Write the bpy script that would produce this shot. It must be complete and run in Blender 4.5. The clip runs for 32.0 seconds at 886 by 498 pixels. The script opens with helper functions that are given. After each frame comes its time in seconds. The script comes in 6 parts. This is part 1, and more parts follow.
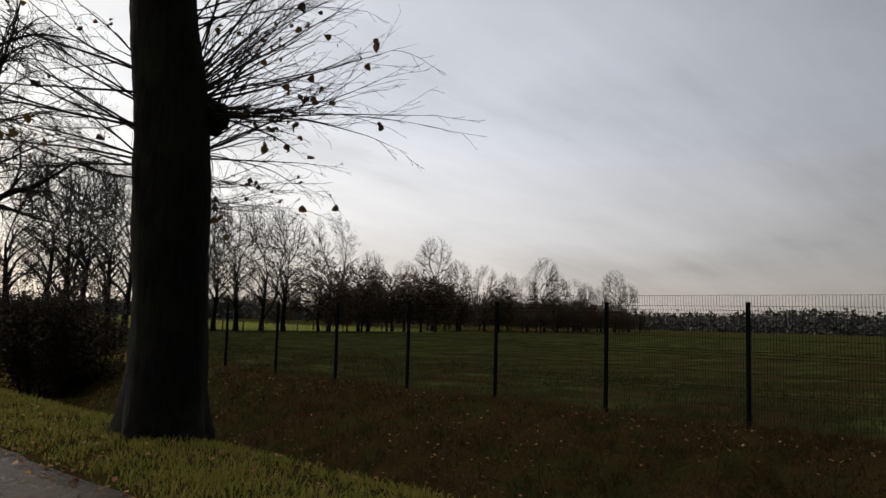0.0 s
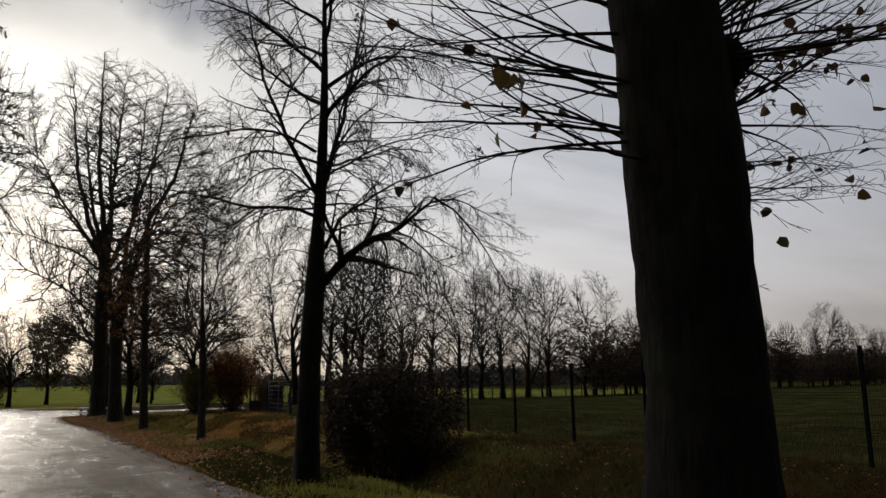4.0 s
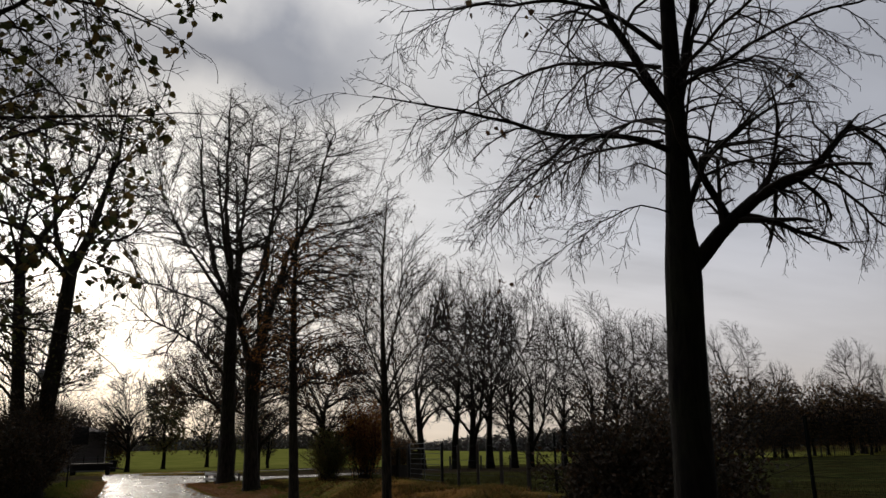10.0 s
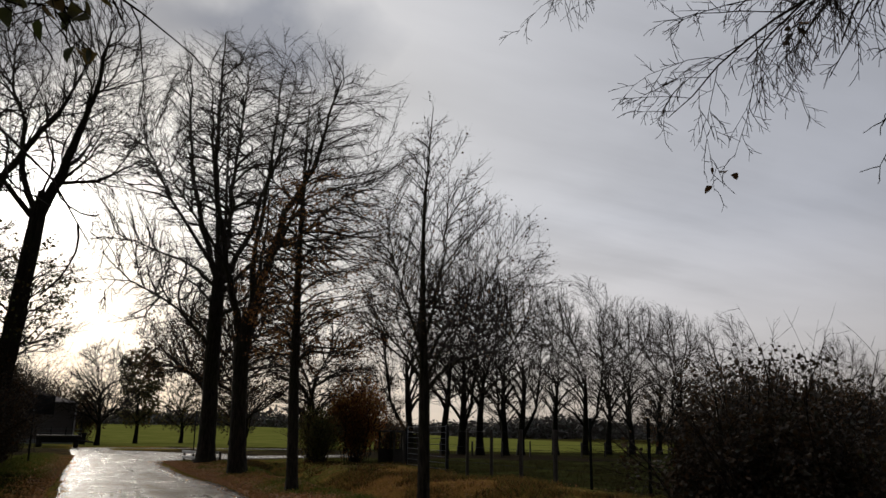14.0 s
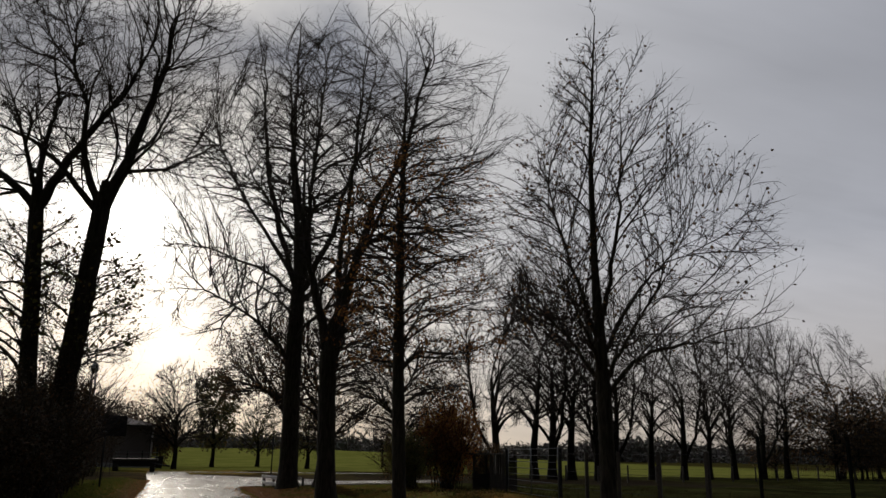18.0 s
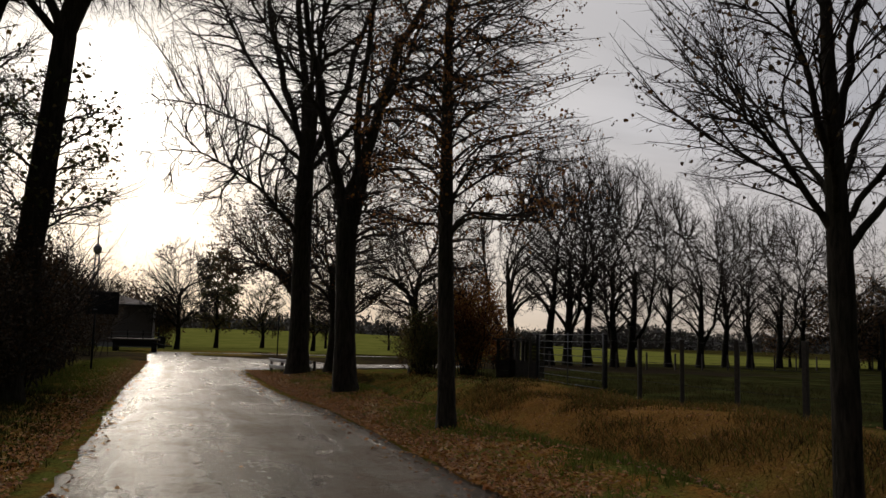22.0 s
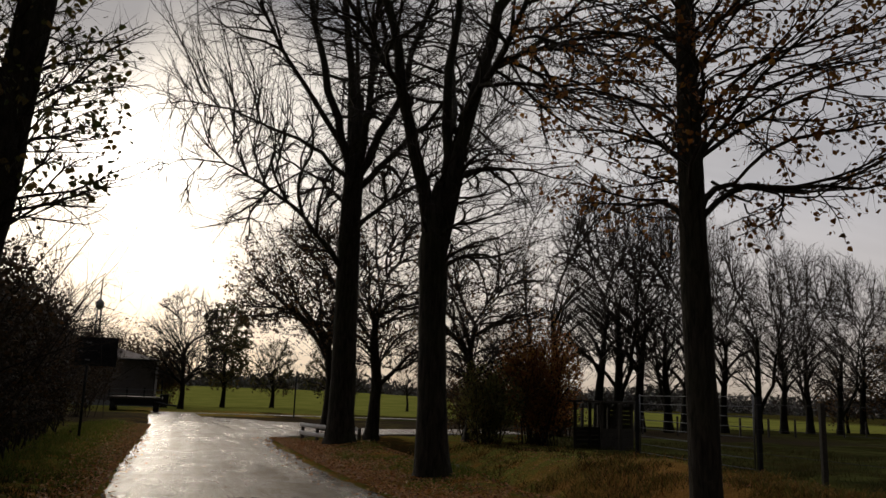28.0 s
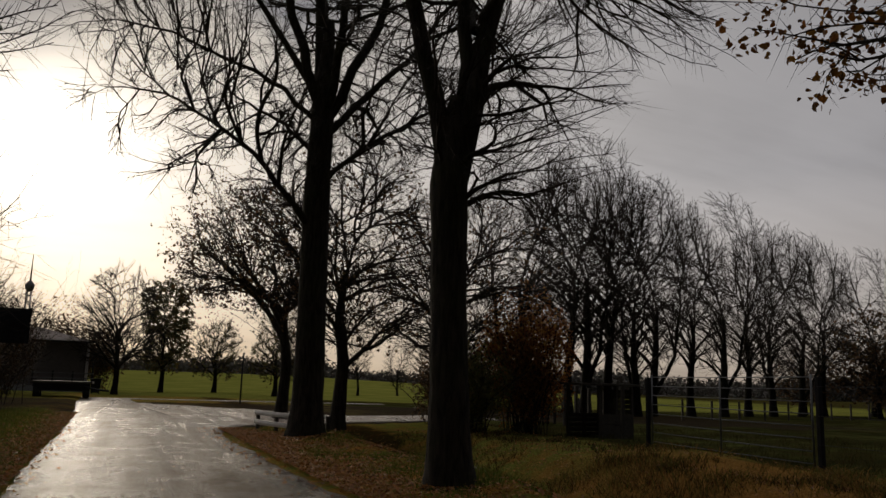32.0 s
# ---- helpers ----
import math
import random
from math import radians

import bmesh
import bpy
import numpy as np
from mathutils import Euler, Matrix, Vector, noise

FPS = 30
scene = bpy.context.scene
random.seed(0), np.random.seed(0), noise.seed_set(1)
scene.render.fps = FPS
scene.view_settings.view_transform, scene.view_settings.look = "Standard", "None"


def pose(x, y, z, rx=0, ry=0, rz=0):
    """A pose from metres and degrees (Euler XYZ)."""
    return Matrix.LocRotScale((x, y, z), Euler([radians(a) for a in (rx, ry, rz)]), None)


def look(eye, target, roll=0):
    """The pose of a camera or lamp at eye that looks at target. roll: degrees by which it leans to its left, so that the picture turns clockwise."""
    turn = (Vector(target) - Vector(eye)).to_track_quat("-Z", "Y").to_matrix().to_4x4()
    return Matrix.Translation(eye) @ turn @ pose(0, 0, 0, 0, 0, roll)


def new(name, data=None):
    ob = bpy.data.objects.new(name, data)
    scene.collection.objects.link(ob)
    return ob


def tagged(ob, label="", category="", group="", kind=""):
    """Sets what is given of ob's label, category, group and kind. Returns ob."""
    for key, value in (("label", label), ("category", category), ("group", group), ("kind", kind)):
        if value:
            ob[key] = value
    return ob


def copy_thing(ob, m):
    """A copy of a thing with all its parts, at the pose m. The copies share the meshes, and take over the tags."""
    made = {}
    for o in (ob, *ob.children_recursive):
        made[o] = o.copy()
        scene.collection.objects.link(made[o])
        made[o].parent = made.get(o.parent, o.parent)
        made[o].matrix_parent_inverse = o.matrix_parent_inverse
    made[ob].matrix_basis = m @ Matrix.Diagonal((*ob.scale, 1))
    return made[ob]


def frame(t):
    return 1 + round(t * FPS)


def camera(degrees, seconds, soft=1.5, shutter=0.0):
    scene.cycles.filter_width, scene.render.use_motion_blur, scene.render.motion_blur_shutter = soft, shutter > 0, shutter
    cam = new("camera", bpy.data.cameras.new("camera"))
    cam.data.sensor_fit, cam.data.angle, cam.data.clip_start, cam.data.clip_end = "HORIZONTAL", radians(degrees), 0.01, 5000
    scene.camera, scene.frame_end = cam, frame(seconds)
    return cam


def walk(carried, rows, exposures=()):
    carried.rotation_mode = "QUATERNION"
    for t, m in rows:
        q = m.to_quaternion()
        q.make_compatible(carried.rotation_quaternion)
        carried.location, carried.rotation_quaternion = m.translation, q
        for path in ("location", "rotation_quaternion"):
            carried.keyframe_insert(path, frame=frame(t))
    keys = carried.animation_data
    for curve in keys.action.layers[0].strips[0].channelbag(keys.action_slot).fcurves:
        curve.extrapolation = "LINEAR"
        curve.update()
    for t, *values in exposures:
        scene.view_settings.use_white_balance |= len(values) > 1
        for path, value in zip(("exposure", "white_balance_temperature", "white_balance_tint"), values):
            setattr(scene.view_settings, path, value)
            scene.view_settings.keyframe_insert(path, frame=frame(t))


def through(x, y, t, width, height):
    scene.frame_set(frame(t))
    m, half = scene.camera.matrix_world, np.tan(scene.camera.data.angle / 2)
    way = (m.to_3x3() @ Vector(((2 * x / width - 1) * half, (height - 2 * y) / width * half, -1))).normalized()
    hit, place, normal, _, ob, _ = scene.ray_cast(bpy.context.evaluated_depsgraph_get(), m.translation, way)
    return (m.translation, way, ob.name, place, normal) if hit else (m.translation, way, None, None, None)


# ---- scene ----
cam = camera(58.5, 32.0, soft=1.5)
# seconds, eye x y z, turn about x y z in degrees
PATH = [
    (0.0, 0.275, -1.095, 1.547, 95.23, -1.54, -45.63),
    (0.5, 0.264, -0.514, 1.514, 95.18, -2.42, -44.99),
    (1.0, 0.244, 0.072, 1.498, 95.34, -2.40, -44.58),
    (1.5, 0.225, 0.665, 1.497, 95.75, -0.85, -42.57),
    (2.0, 0.216, 1.269, 1.499, 97.24, -0.11, -42.61),
    (2.5, 0.213, 1.892, 1.494, 99.55, 1.47, -38.22),
    (3.0, 0.214, 2.538, 1.491, 99.79, 1.08, -35.06),
    (3.5, 0.224, 3.182, 1.484, 99.65, 1.17, -31.31),
    (4.0, 0.213, 3.808, 1.477, 99.74, 1.08, -28.30),
    (4.5, 0.181, 4.386, 1.482, 100.37, 0.83, -23.15),
    (6.5, -0.037, 6.554, 1.494, 99.85, 0.89, -17.63),
    (7.0, -0.087, 7.082, 1.487, 99.65, 0.97, -18.24),
    (7.5, -0.139, 7.607, 1.478, 99.94, 0.98, -19.39),
    (8.0, -0.178, 8.124, 1.478, 100.28, 1.36, -19.43),
    (8.5, -0.209, 8.634, 1.496, 101.12, 1.75, -21.05),
    (9.0, -0.234, 9.140, 1.505, 102.60, 1.80, -21.37),
    (9.5, -0.254, 9.644, 1.498, 104.08, 1.48, -22.30),
    (10.0, -0.271, 10.135, 1.495, 104.27, 1.19, -21.33),
    (10.5, -0.296, 10.622, 1.493, 103.93, 0.48, -22.84),
    (11.0, -0.321, 11.110, 1.492, 102.49, -0.68, -23.03),
    (11.5, -0.338, 11.598, 1.498, 102.56, -0.94, -23.45),
    (12.0, -0.331, 12.080, 1.506, 102.83, -0.51, -23.43),
    (12.5, -0.311, 12.556, 1.519, 103.37, -0.21, -23.40),
    (13.0, -0.283, 13.028, 1.528, 103.63, -0.47, -23.71),
    (13.5, -0.251, 13.500, 1.524, 103.77, -0.33, -23.04),
    (14.0, -0.221, 13.975, 1.523, 103.18, -0.81, -23.25),
    (14.5, -0.190, 14.461, 1.528, 103.56, -0.85, -19.82),
    (16.5, -0.092, 16.490, 1.520, 105.91, 0.05, -18.67),
    (17.0, -0.087, 17.003, 1.510, 105.64, 0.01, -19.15),
    (17.5, -0.073, 17.520, 1.503, 104.70, -0.60, -18.39),
    (18.0, -0.048, 18.039, 1.501, 104.70, -0.77, -18.29),
    (18.5, -0.004, 18.557, 1.502, 104.45, -1.06, -17.97),
    (19.0, 0.050, 19.068, 1.510, 100.66, -1.64, -16.76),
    (19.5, 0.115, 19.571, 1.506, 98.45, -2.59, -13.63),
    (20.0, 0.154, 20.070, 1.498, 96.40, -1.81, -13.82),
    (20.5, 0.161, 20.563, 1.493, 96.69, -1.61, -15.65),
    (21.0, 0.168, 21.060, 1.498, 96.87, -1.26, -16.46),
    (21.5, 0.185, 21.570, 1.505, 96.51, -1.36, -18.13),
    (22.0, 0.232, 22.109, 1.514, 96.59, -1.58, -18.37),
    (22.5, 0.253, 22.673, 1.522, 97.25, -1.29, -20.09),
    (23.0, 0.262, 23.252, 1.533, 98.09, -0.98, -20.46),
    (23.5, 0.250, 23.837, 1.543, 98.53, -0.85, -20.76),
    (24.0, 0.237, 24.407, 1.531, 98.66, -0.88, -16.83),
    (24.5, 0.214, 24.959, 1.509, 99.16, -0.78, -15.53),
    (25.0, 0.180, 25.490, 1.487, 99.39, -1.15, -12.69),
    (25.5, 0.132, 26.002, 1.479, 99.95, -0.84, -12.22),
    (27.5, -0.104, 27.965, 1.481, 100.23, -1.65, -17.39),
    (28.0, -0.119, 28.446, 1.491, 100.83, -1.99, -18.20),
    (28.5, -0.109, 28.921, 1.500, 101.04, -1.90, -18.07),
    (29.0, -0.101, 29.407, 1.501, 100.92, -1.63, -17.73),
    (29.5, -0.092, 29.895, 1.501, 101.14, -1.15, -17.37),
    (30.0, -0.072, 30.379, 1.501, 101.18, -0.79, -17.50),
    (30.5, -0.051, 30.877, 1.501, 100.87, -0.75, -17.58),
    (31.0, -0.028, 31.388, 1.493, 99.71, -1.08, -19.91),
    (31.5, 0.004, 31.899, 1.475, 99.78, -1.37, -21.10),
    (32.0, 0.034, 32.412, 1.436, 99.82, -1.76, -22.31),
]
# seconds, stops, kelvin, tint
EXPOSURES = [(0.0, 0.48, 6600, 8), (2.0, 0.46, 6550, 8), (2.8, 0.36, 6600, 9), (4.0, 0.06, 6650, 9), (7.0, 0.06, 6620, 9), (9.0, 0.0, 6600, 10), (13.0, 0.0, 6600, 10), (17.0, -0.28, 6600, 10), (20.0, -0.17, 6800, 11),
             (23.0, -0.08, 7000, 12), (28.0, -0.12, 7100, 12), (30.0, -0.25, 7200, 12), (32.0, -0.45, 7300, 12)]
walk(cam, [(t, pose(*p)) for t, *p in PATH], EXPOSURES)

# ---- world and sun ----
SUN_EL, SUN_AZ = radians(15.0), radians(-5.0)
SUN_DIR = Vector((math.sin(SUN_AZ) * math.cos(SUN_EL), math.cos(SUN_AZ) * math.cos(SUN_EL), math.sin(SUN_EL)))


class Nodes:
    """Short hand for building a node tree."""

    def __init__(self, tree):
        self.tree = tree
        tree.nodes.clear()

    def add(self, kind, ins=None, **attrs):
        n = self.tree.nodes.new(kind)
        for k, v in attrs.items():
            setattr(n, k, v)
        for k, v in (ins or {}).items():
            self.put(n.inputs[k], v)
        return n

    def put(self, socket, v):
        if isinstance(v, bpy.types.NodeSocket):
            self.tree.links.new(v, socket)
        else:
            socket.default_value = v

    def math(self, op, a, b=0.0, c=0.0, clamp=False):
        n = self.add("ShaderNodeMath", operation=op, use_clamp=clamp)
        for i, v in enumerate((a, b, c)):
            self.put(n.inputs[i], v)
        return n.outputs[0]

    def mix(self, f, a, b, blend="MIX"):
        n = self.add("ShaderNodeMix", data_type="RGBA", blend_type=blend)
        self.put(n.inputs[0], f), self.put(n.inputs[6], a), self.put(n.inputs[7], b)
        return n.outputs[2]

    def ramp(self, f, *stops):
        n = self.add("ShaderNodeValToRGB", {0: f})
        e = n.color_ramp.elements
        while len(e) < len(stops):
            e.new(0.5)
        for q, (p, c) in zip(e, stops):
            q.position, q.color = p, (c, c, c, 1) if isinstance(c, (int, float)) else (*c, 1)
        return n.outputs[0]

    def noise(self, vec, scale, detail=4.0, rough=0.55, dist=0.0):
        n = self.add("ShaderNodeTexNoise", {"Scale": scale, "Detail": detail, "Roughness": rough, "Distortion": dist})
        if vec is not None:
            self.put(n.inputs["Vector"], vec)
        return n.outputs[0]


def col(r, g, b):
    return (r, g, b, 1.0)


# way x y z, width, height
CLOUD_BANKS = ((0.125, 0.88, 0.465, 0.20, 0.065), (-0.15, 0.90, 0.44, 0.28, 0.095))
world = bpy.data.worlds.new("overcast_sky")
scene.world = world
world.use_nodes = True
w = Nodes(world.node_tree)
sky = w.add("ShaderNodeTexSky", sky_type="NISHITA", sun_disc=False, sun_elevation=SUN_EL, sun_rotation=SUN_AZ,
            air_density=1.0, dust_density=3.0, ozone_density=1.5)
way = w.add("ShaderNodeTexCoord").outputs["Generated"]
sep = w.add("ShaderNodeSeparateXYZ", {0: way})
# cloud sheet: the way projected on a high flat layer
height = w.math("ADD", w.math("MAXIMUM", sep.outputs[2], 0.0), 0.16)
flat = w.add("ShaderNodeCombineXYZ", {0: w.math("DIVIDE", sep.outputs[0], height), 1: w.math("DIVIDE", sep.outputs[1], height), 2: 0.0}).outputs[0]
big = w.noise(flat, 0.75, 5.0, 0.5, 0.3)
streak = w.add("ShaderNodeMapping", {0: flat, "Rotation": (0, 0, 0.35), "Scale": (0.35, 1.6, 1.0)}).outputs[0]
fine = w.noise(streak, 1.3, 6.0, 0.6)
dot = w.add("ShaderNodeVectorMath", {0: way, 1: SUN_DIR}, operation="DOT_PRODUCT").outputs["Value"]
near_sun = w.math("MAXIMUM", dot, 0.0)
glow = w.math("ADD", w.math("MULTIPLY", w.math("POWER", near_sun, 55.0), 1.0), w.math("MULTIPLY", w.math("POWER", near_sun, 900.0), 2.6))
base = w.math("ADD", w.math("MULTIPLY", w.math("POWER", w.math("MULTIPLY_ADD", dot, 0.5, 0.5), 2.5), 0.90), 0.055)
high = w.ramp(sep.outputs[2], (0.0, 0.82), (0.06, 0.92), (0.20, 1.0), (0.42, 0.72), (0.56, 0.88), (0.80, 2.3))
lum = w.math("ADD", w.math("MULTIPLY", base, high), w.math("MULTIPLY", glow, w.ramp(sep.outputs[2], (0.27, 1.0), (0.40, 0.15))))
cloud = w.ramp(w.math("MULTIPLY_ADD", fine, 0.45, w.math("MULTIPLY", big, 0.6)), (0.37, 0.80), (0.48, 0.97), (0.61, 1.10))
tint = w.mix(w.math("POWER", near_sun, 5.0), col(0.91, 0.955, 1.09), col(1.01, 0.99, 0.955))
low = w.ramp(sep.outputs[2], (0.0, (1.10, 0.93, 0.72)), (0.10, (1.04, 0.97, 0.88)), (0.26, (1, 1, 1)))
shade = w.mix(1.0, w.mix(1.0, tint, low, "MULTIPLY"), cloud, "MULTIPLY")
# two heavier banks of cloud above the low sun
soft_way = w.add("ShaderNodeVectorMath", {0: way, 1: w.add("ShaderNodeVectorMath", {0: w.add("ShaderNodeTexNoise", {"Vector": way, "Scale": 7.0, "Detail": 5.0}).outputs[1], "Scale": 0.13}, operation="SCALE").outputs[0]}, operation="ADD").outputs[0]
for bank in CLOUD_BANKS:
    off = w.add("ShaderNodeVectorMath", {0: soft_way, 1: Vector(bank[:3]) + Vector((0.065, 0.065, 0.065))}, operation="SUBTRACT").outputs[0]
    off = w.add("ShaderNodeVectorMath", {0: off, 1: (1.0 / bank[3], 1.0 / bank[3], 1.0 / bank[4])}, operation="MULTIPLY").outputs[0]
    dist = w.add("ShaderNodeVectorMath", {0: off}, operation="LENGTH").outputs["Value"]
    shade = w.mix(w.ramp(dist, (0.25, 0.85), (1.0, 0.0)), shade, w.mix(1.0, shade, col(0.33, 0.37, 0.46), "MULTIPLY"))
veil = w.add("ShaderNodeVectorMath", {0: shade, "Scale": lum}, operation="SCALE").outputs[0]
bg_sky = w.add("ShaderNodeBackground", {"Color": sky.outputs[0], "Strength": 0.05})
bg_veil = w.add("ShaderNodeBackground", {"Color": veil, "Strength": 1.0})
both = w.add("ShaderNodeMixShader", {0: 0.93, 1: bg_sky.outputs[0], 2: bg_veil.outputs[0]})
w.add("ShaderNodeOutputWorld", {0: both.outputs[0]})

sun_data = bpy.data.lights.new("sun", "SUN")
sun_data.energy, sun_data.angle, sun_data.color = 1.1, radians(10.0), (1.0, 0.93, 0.82)
sun = new("sun", sun_data)
sun.matrix_world = look(SUN_DIR * 200, (0, 0, 0))


# ---- materials ----
def material(name):
    m = bpy.data.materials.new(name)
    m.use_nodes = True
    return m, Nodes(m.node_tree)


def finish(n, color, rough=0.8, bump=None, strength=0.3, distance=0.02, spec=0.3, **ins):
    s = n.add("ShaderNodeBsdfPrincipled", {"Base Color": color, "Roughness": rough, "Specular IOR Level": spec, **ins})
    if bump is not None:
        s_b = n.add("ShaderNodeBump", {"Height": bump, "Strength": strength, "Distance": distance})
        n.put(s.inputs["Normal"], s_b.outputs[0])
    n.add("ShaderNodeOutputMaterial", {0: s.outputs[0]})


def bark(name, dark, light, scale=14.0, moss=0.0):
    m, n = material(name)
    p = n.add("ShaderNodeTexCoord").outputs["Object"]
    long = n.add("ShaderNodeMapping", {0: p, "Scale": (1.0, 1.0, 0.16)}).outputs[0]
    ridges = n.noise(long, scale, 7.0, 0.65, 0.6)
    patch = n.noise(p, 1.3, 4.0)
    c = n.mix(n.ramp(ridges, (0.36, 0.0), (0.62, 1.0)), col(*dark), col(*light))
    c = n.mix(n.ramp(patch, (0.45, 0.0), (0.75, moss)), c, col(0.035, 0.042, 0.018))
    finish(n, c, n.math("MULTIPLY_ADD", patch, 0.2, 0.8), ridges, 1.0, 0.05, 0.08)
    return m


def plain(name, a, b, scale, rough=0.7, bump=0.2, distance=0.01, metallic=0.0, spec=0.3):
    m, n = material(name)
    p = n.add("ShaderNodeTexCoord").outputs["Object"]
    big_n, small_n = n.noise(p, scale * 0.15, 3.0), n.noise(p, scale, 5.0, 0.65)
    f = n.ramp(n.math("MULTIPLY_ADD", small_n, 0.6, n.math("MULTIPLY", big_n, 0.4)), (0.35, 0.0), (0.65, 1.0))
    finish(n, n.mix(f, col(*a), col(*b)), n.math("MULTIPLY_ADD", big_n, 0.3, rough - 0.15), small_n, bump, distance, spec, Metallic=metallic)
    return m


def leaf_mat(name, *colours, through=0.35, rough=0.6, spec=0.3):
    m, n = material(name)
    r = n.add("ShaderNodeNewGeometry").outputs["Random Per Island"]
    stops = [((i + 0.5) / len(colours), c) for i, c in enumerate(colours)]
    c = n.ramp(r, *stops)
    s = n.add("ShaderNodeBsdfPrincipled", {"Base Color": c, "Roughness": rough, "Specular IOR Level": spec})
    tr = n.add("ShaderNodeBsdfTranslucent", {"Color": c})
    mix = n.add("ShaderNodeMixShader", {0: through, 1: s.outputs[0], 2: tr.outputs[0]})
    n.add("ShaderNodeOutputMaterial", {0: mix.outputs[0]})
    return m


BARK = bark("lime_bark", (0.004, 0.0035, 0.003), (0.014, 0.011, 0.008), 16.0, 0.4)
# a paler tone of bark for the trees farther along
BARK_TALL = bark("paler_bark", (0.012, 0.010, 0.008), (0.042, 0.034, 0.026), 15.0, 0.5)
BARK_YOUNG = bark("young_bark", (0.014, 0.012, 0.009), (0.048, 0.040, 0.030), 24.0, 0.35)
TWIG = plain("twig_bark", (0.014, 0.0105, 0.008), (0.032, 0.024, 0.018), 9.0, 0.8, spec=0.12)
LEAF_DRY = leaf_mat("dry_leaf", (0.05, 0.025, 0.01), (0.12, 0.055, 0.018), (0.09, 0.06, 0.02), (0.03, 0.018, 0.01))
LEAF_RUST = leaf_mat("rust_leaf", (0.18, 0.06, 0.016), (0.28, 0.10, 0.022), (0.12, 0.045, 0.014), (0.32, 0.16, 0.03), through=0.5)
LEAF_BROWN = leaf_mat("brown_leaf", (0.10, 0.04, 0.013), (0.20, 0.075, 0.018), (0.06, 0.028, 0.010), (0.28, 0.13, 0.026), (0.05, 0.026, 0.010), through=0.55)
LEAF_OLIVE = leaf_mat("olive_leaf", (0.045, 0.055, 0.015), (0.085, 0.07, 0.02), (0.13, 0.08, 0.024), (0.04, 0.045, 0.015), through=0.42)
LEAF_FRESH = leaf_mat("yellow_green_leaf", (0.085, 0.095, 0.026), (0.13, 0.115, 0.032), (0.06, 0.07, 0.02), (0.15, 0.10, 0.03), through=0.5)
HEDGE_LEAF = leaf_mat("hedge_leaf", (0.030, 0.020, 0.011), (0.046, 0.028, 0.013), (0.026, 0.024, 0.012), (0.070, 0.036, 0.014), through=0.3)
# brighter copy of the grass, sunlight painted into its colour
LIT_GRASS = leaf_mat("lit_grass_blade", (0.18, 0.18, 0.032), (0.23, 0.215, 0.038), (0.27, 0.205, 0.055), (0.14, 0.145, 0.028), through=0.45, rough=0.85, spec=0.06)
LITTER = leaf_mat("fallen_leaf", (0.30, 0.11, 0.025), (0.36, 0.16, 0.035), (0.20, 0.075, 0.02), (0.40, 0.22, 0.055), (0.12, 0.05, 0.018), (0.24, 0.09, 0.022), through=0.2)
GRASS = leaf_mat("grass_blade", (0.085, 0.115, 0.020), (0.12, 0.145, 0.026), (0.20, 0.15, 0.042), (0.065, 0.088, 0.017), through=0.45, rough=0.85, spec=0.06)
REED = leaf_mat("dead_grass_blade", (0.17, 0.085, 0.024), (0.30, 0.17, 0.05), (0.10, 0.07, 0.02), (0.12, 0.13, 0.025), (0.07, 0.05, 0.016), through=0.4, rough=0.85, spec=0.06)
# dark brown copy of the grass with the ditch's shade painted in
SHADED_GRASS = leaf_mat("shaded_grass_blade", (0.026, 0.026, 0.008), (0.060, 0.032, 0.011), (0.022, 0.027, 0.008), (0.085, 0.038, 0.012), through=0.3, rough=0.85, spec=0.06)
# darker copy of the grass that carries the verge's shade in its colour
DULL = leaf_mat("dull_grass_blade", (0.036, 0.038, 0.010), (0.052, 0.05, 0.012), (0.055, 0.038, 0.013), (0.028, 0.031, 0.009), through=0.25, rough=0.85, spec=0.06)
FENCE = plain("fence_coating", (0.005, 0.007, 0.006), (0.009, 0.011, 0.010), 30.0, 0.9, 0.1, 0.002, spec=0.03)
STEEL = plain("galvanised_steel", (0.075, 0.078, 0.082), (0.13, 0.134, 0.14), 20.0, 0.5, 0.1, 0.002, metallic=0.35)
WHITE = plain("white_rail_paint", (0.42, 0.41, 0.38), (0.66, 0.65, 0.61), 8.0, 0.6, 0.2, 0.004)
TIMBER = plain("weathered_timber", (0.025, 0.021, 0.017), (0.06, 0.05, 0.04), 18.0, 0.8, 0.4, 0.006)
RENDER_WALL = plain("grey_wall", (0.068, 0.057, 0.062), (0.10, 0.086, 0.092), 6.0, 0.85, 0.3, 0.006)
ROOF = plain("dark_roof_tile", (0.05, 0.035, 0.03), (0.09, 0.06, 0.05), 10.0, 0.7, 0.5, 0.02)
DARK = plain("dark_metal", (0.010, 0.010, 0.011), (0.020, 0.020, 0.022), 12.0, 0.7, 0.1, 0.003, spec=0.1)
RUBBER = plain("tyre_rubber", (0.012, 0.012, 0.012), (0.02, 0.02, 0.02), 20.0, 0.8)
TOWER = plain("tower_concrete", (0.16, 0.16, 0.17), (0.22, 0.22, 0.23), 0.4, 0.85)
CONCRETE = plain("edging_concrete", (0.13, 0.115, 0.09), (0.24, 0.215, 0.17), 9.0, 0.9, 0.5, 0.012)
FAR_WOOD = leaf_mat("far_wood", (0.035, 0.03, 0.026), (0.05, 0.04, 0.034), (0.03, 0.034, 0.024), through=0.15)


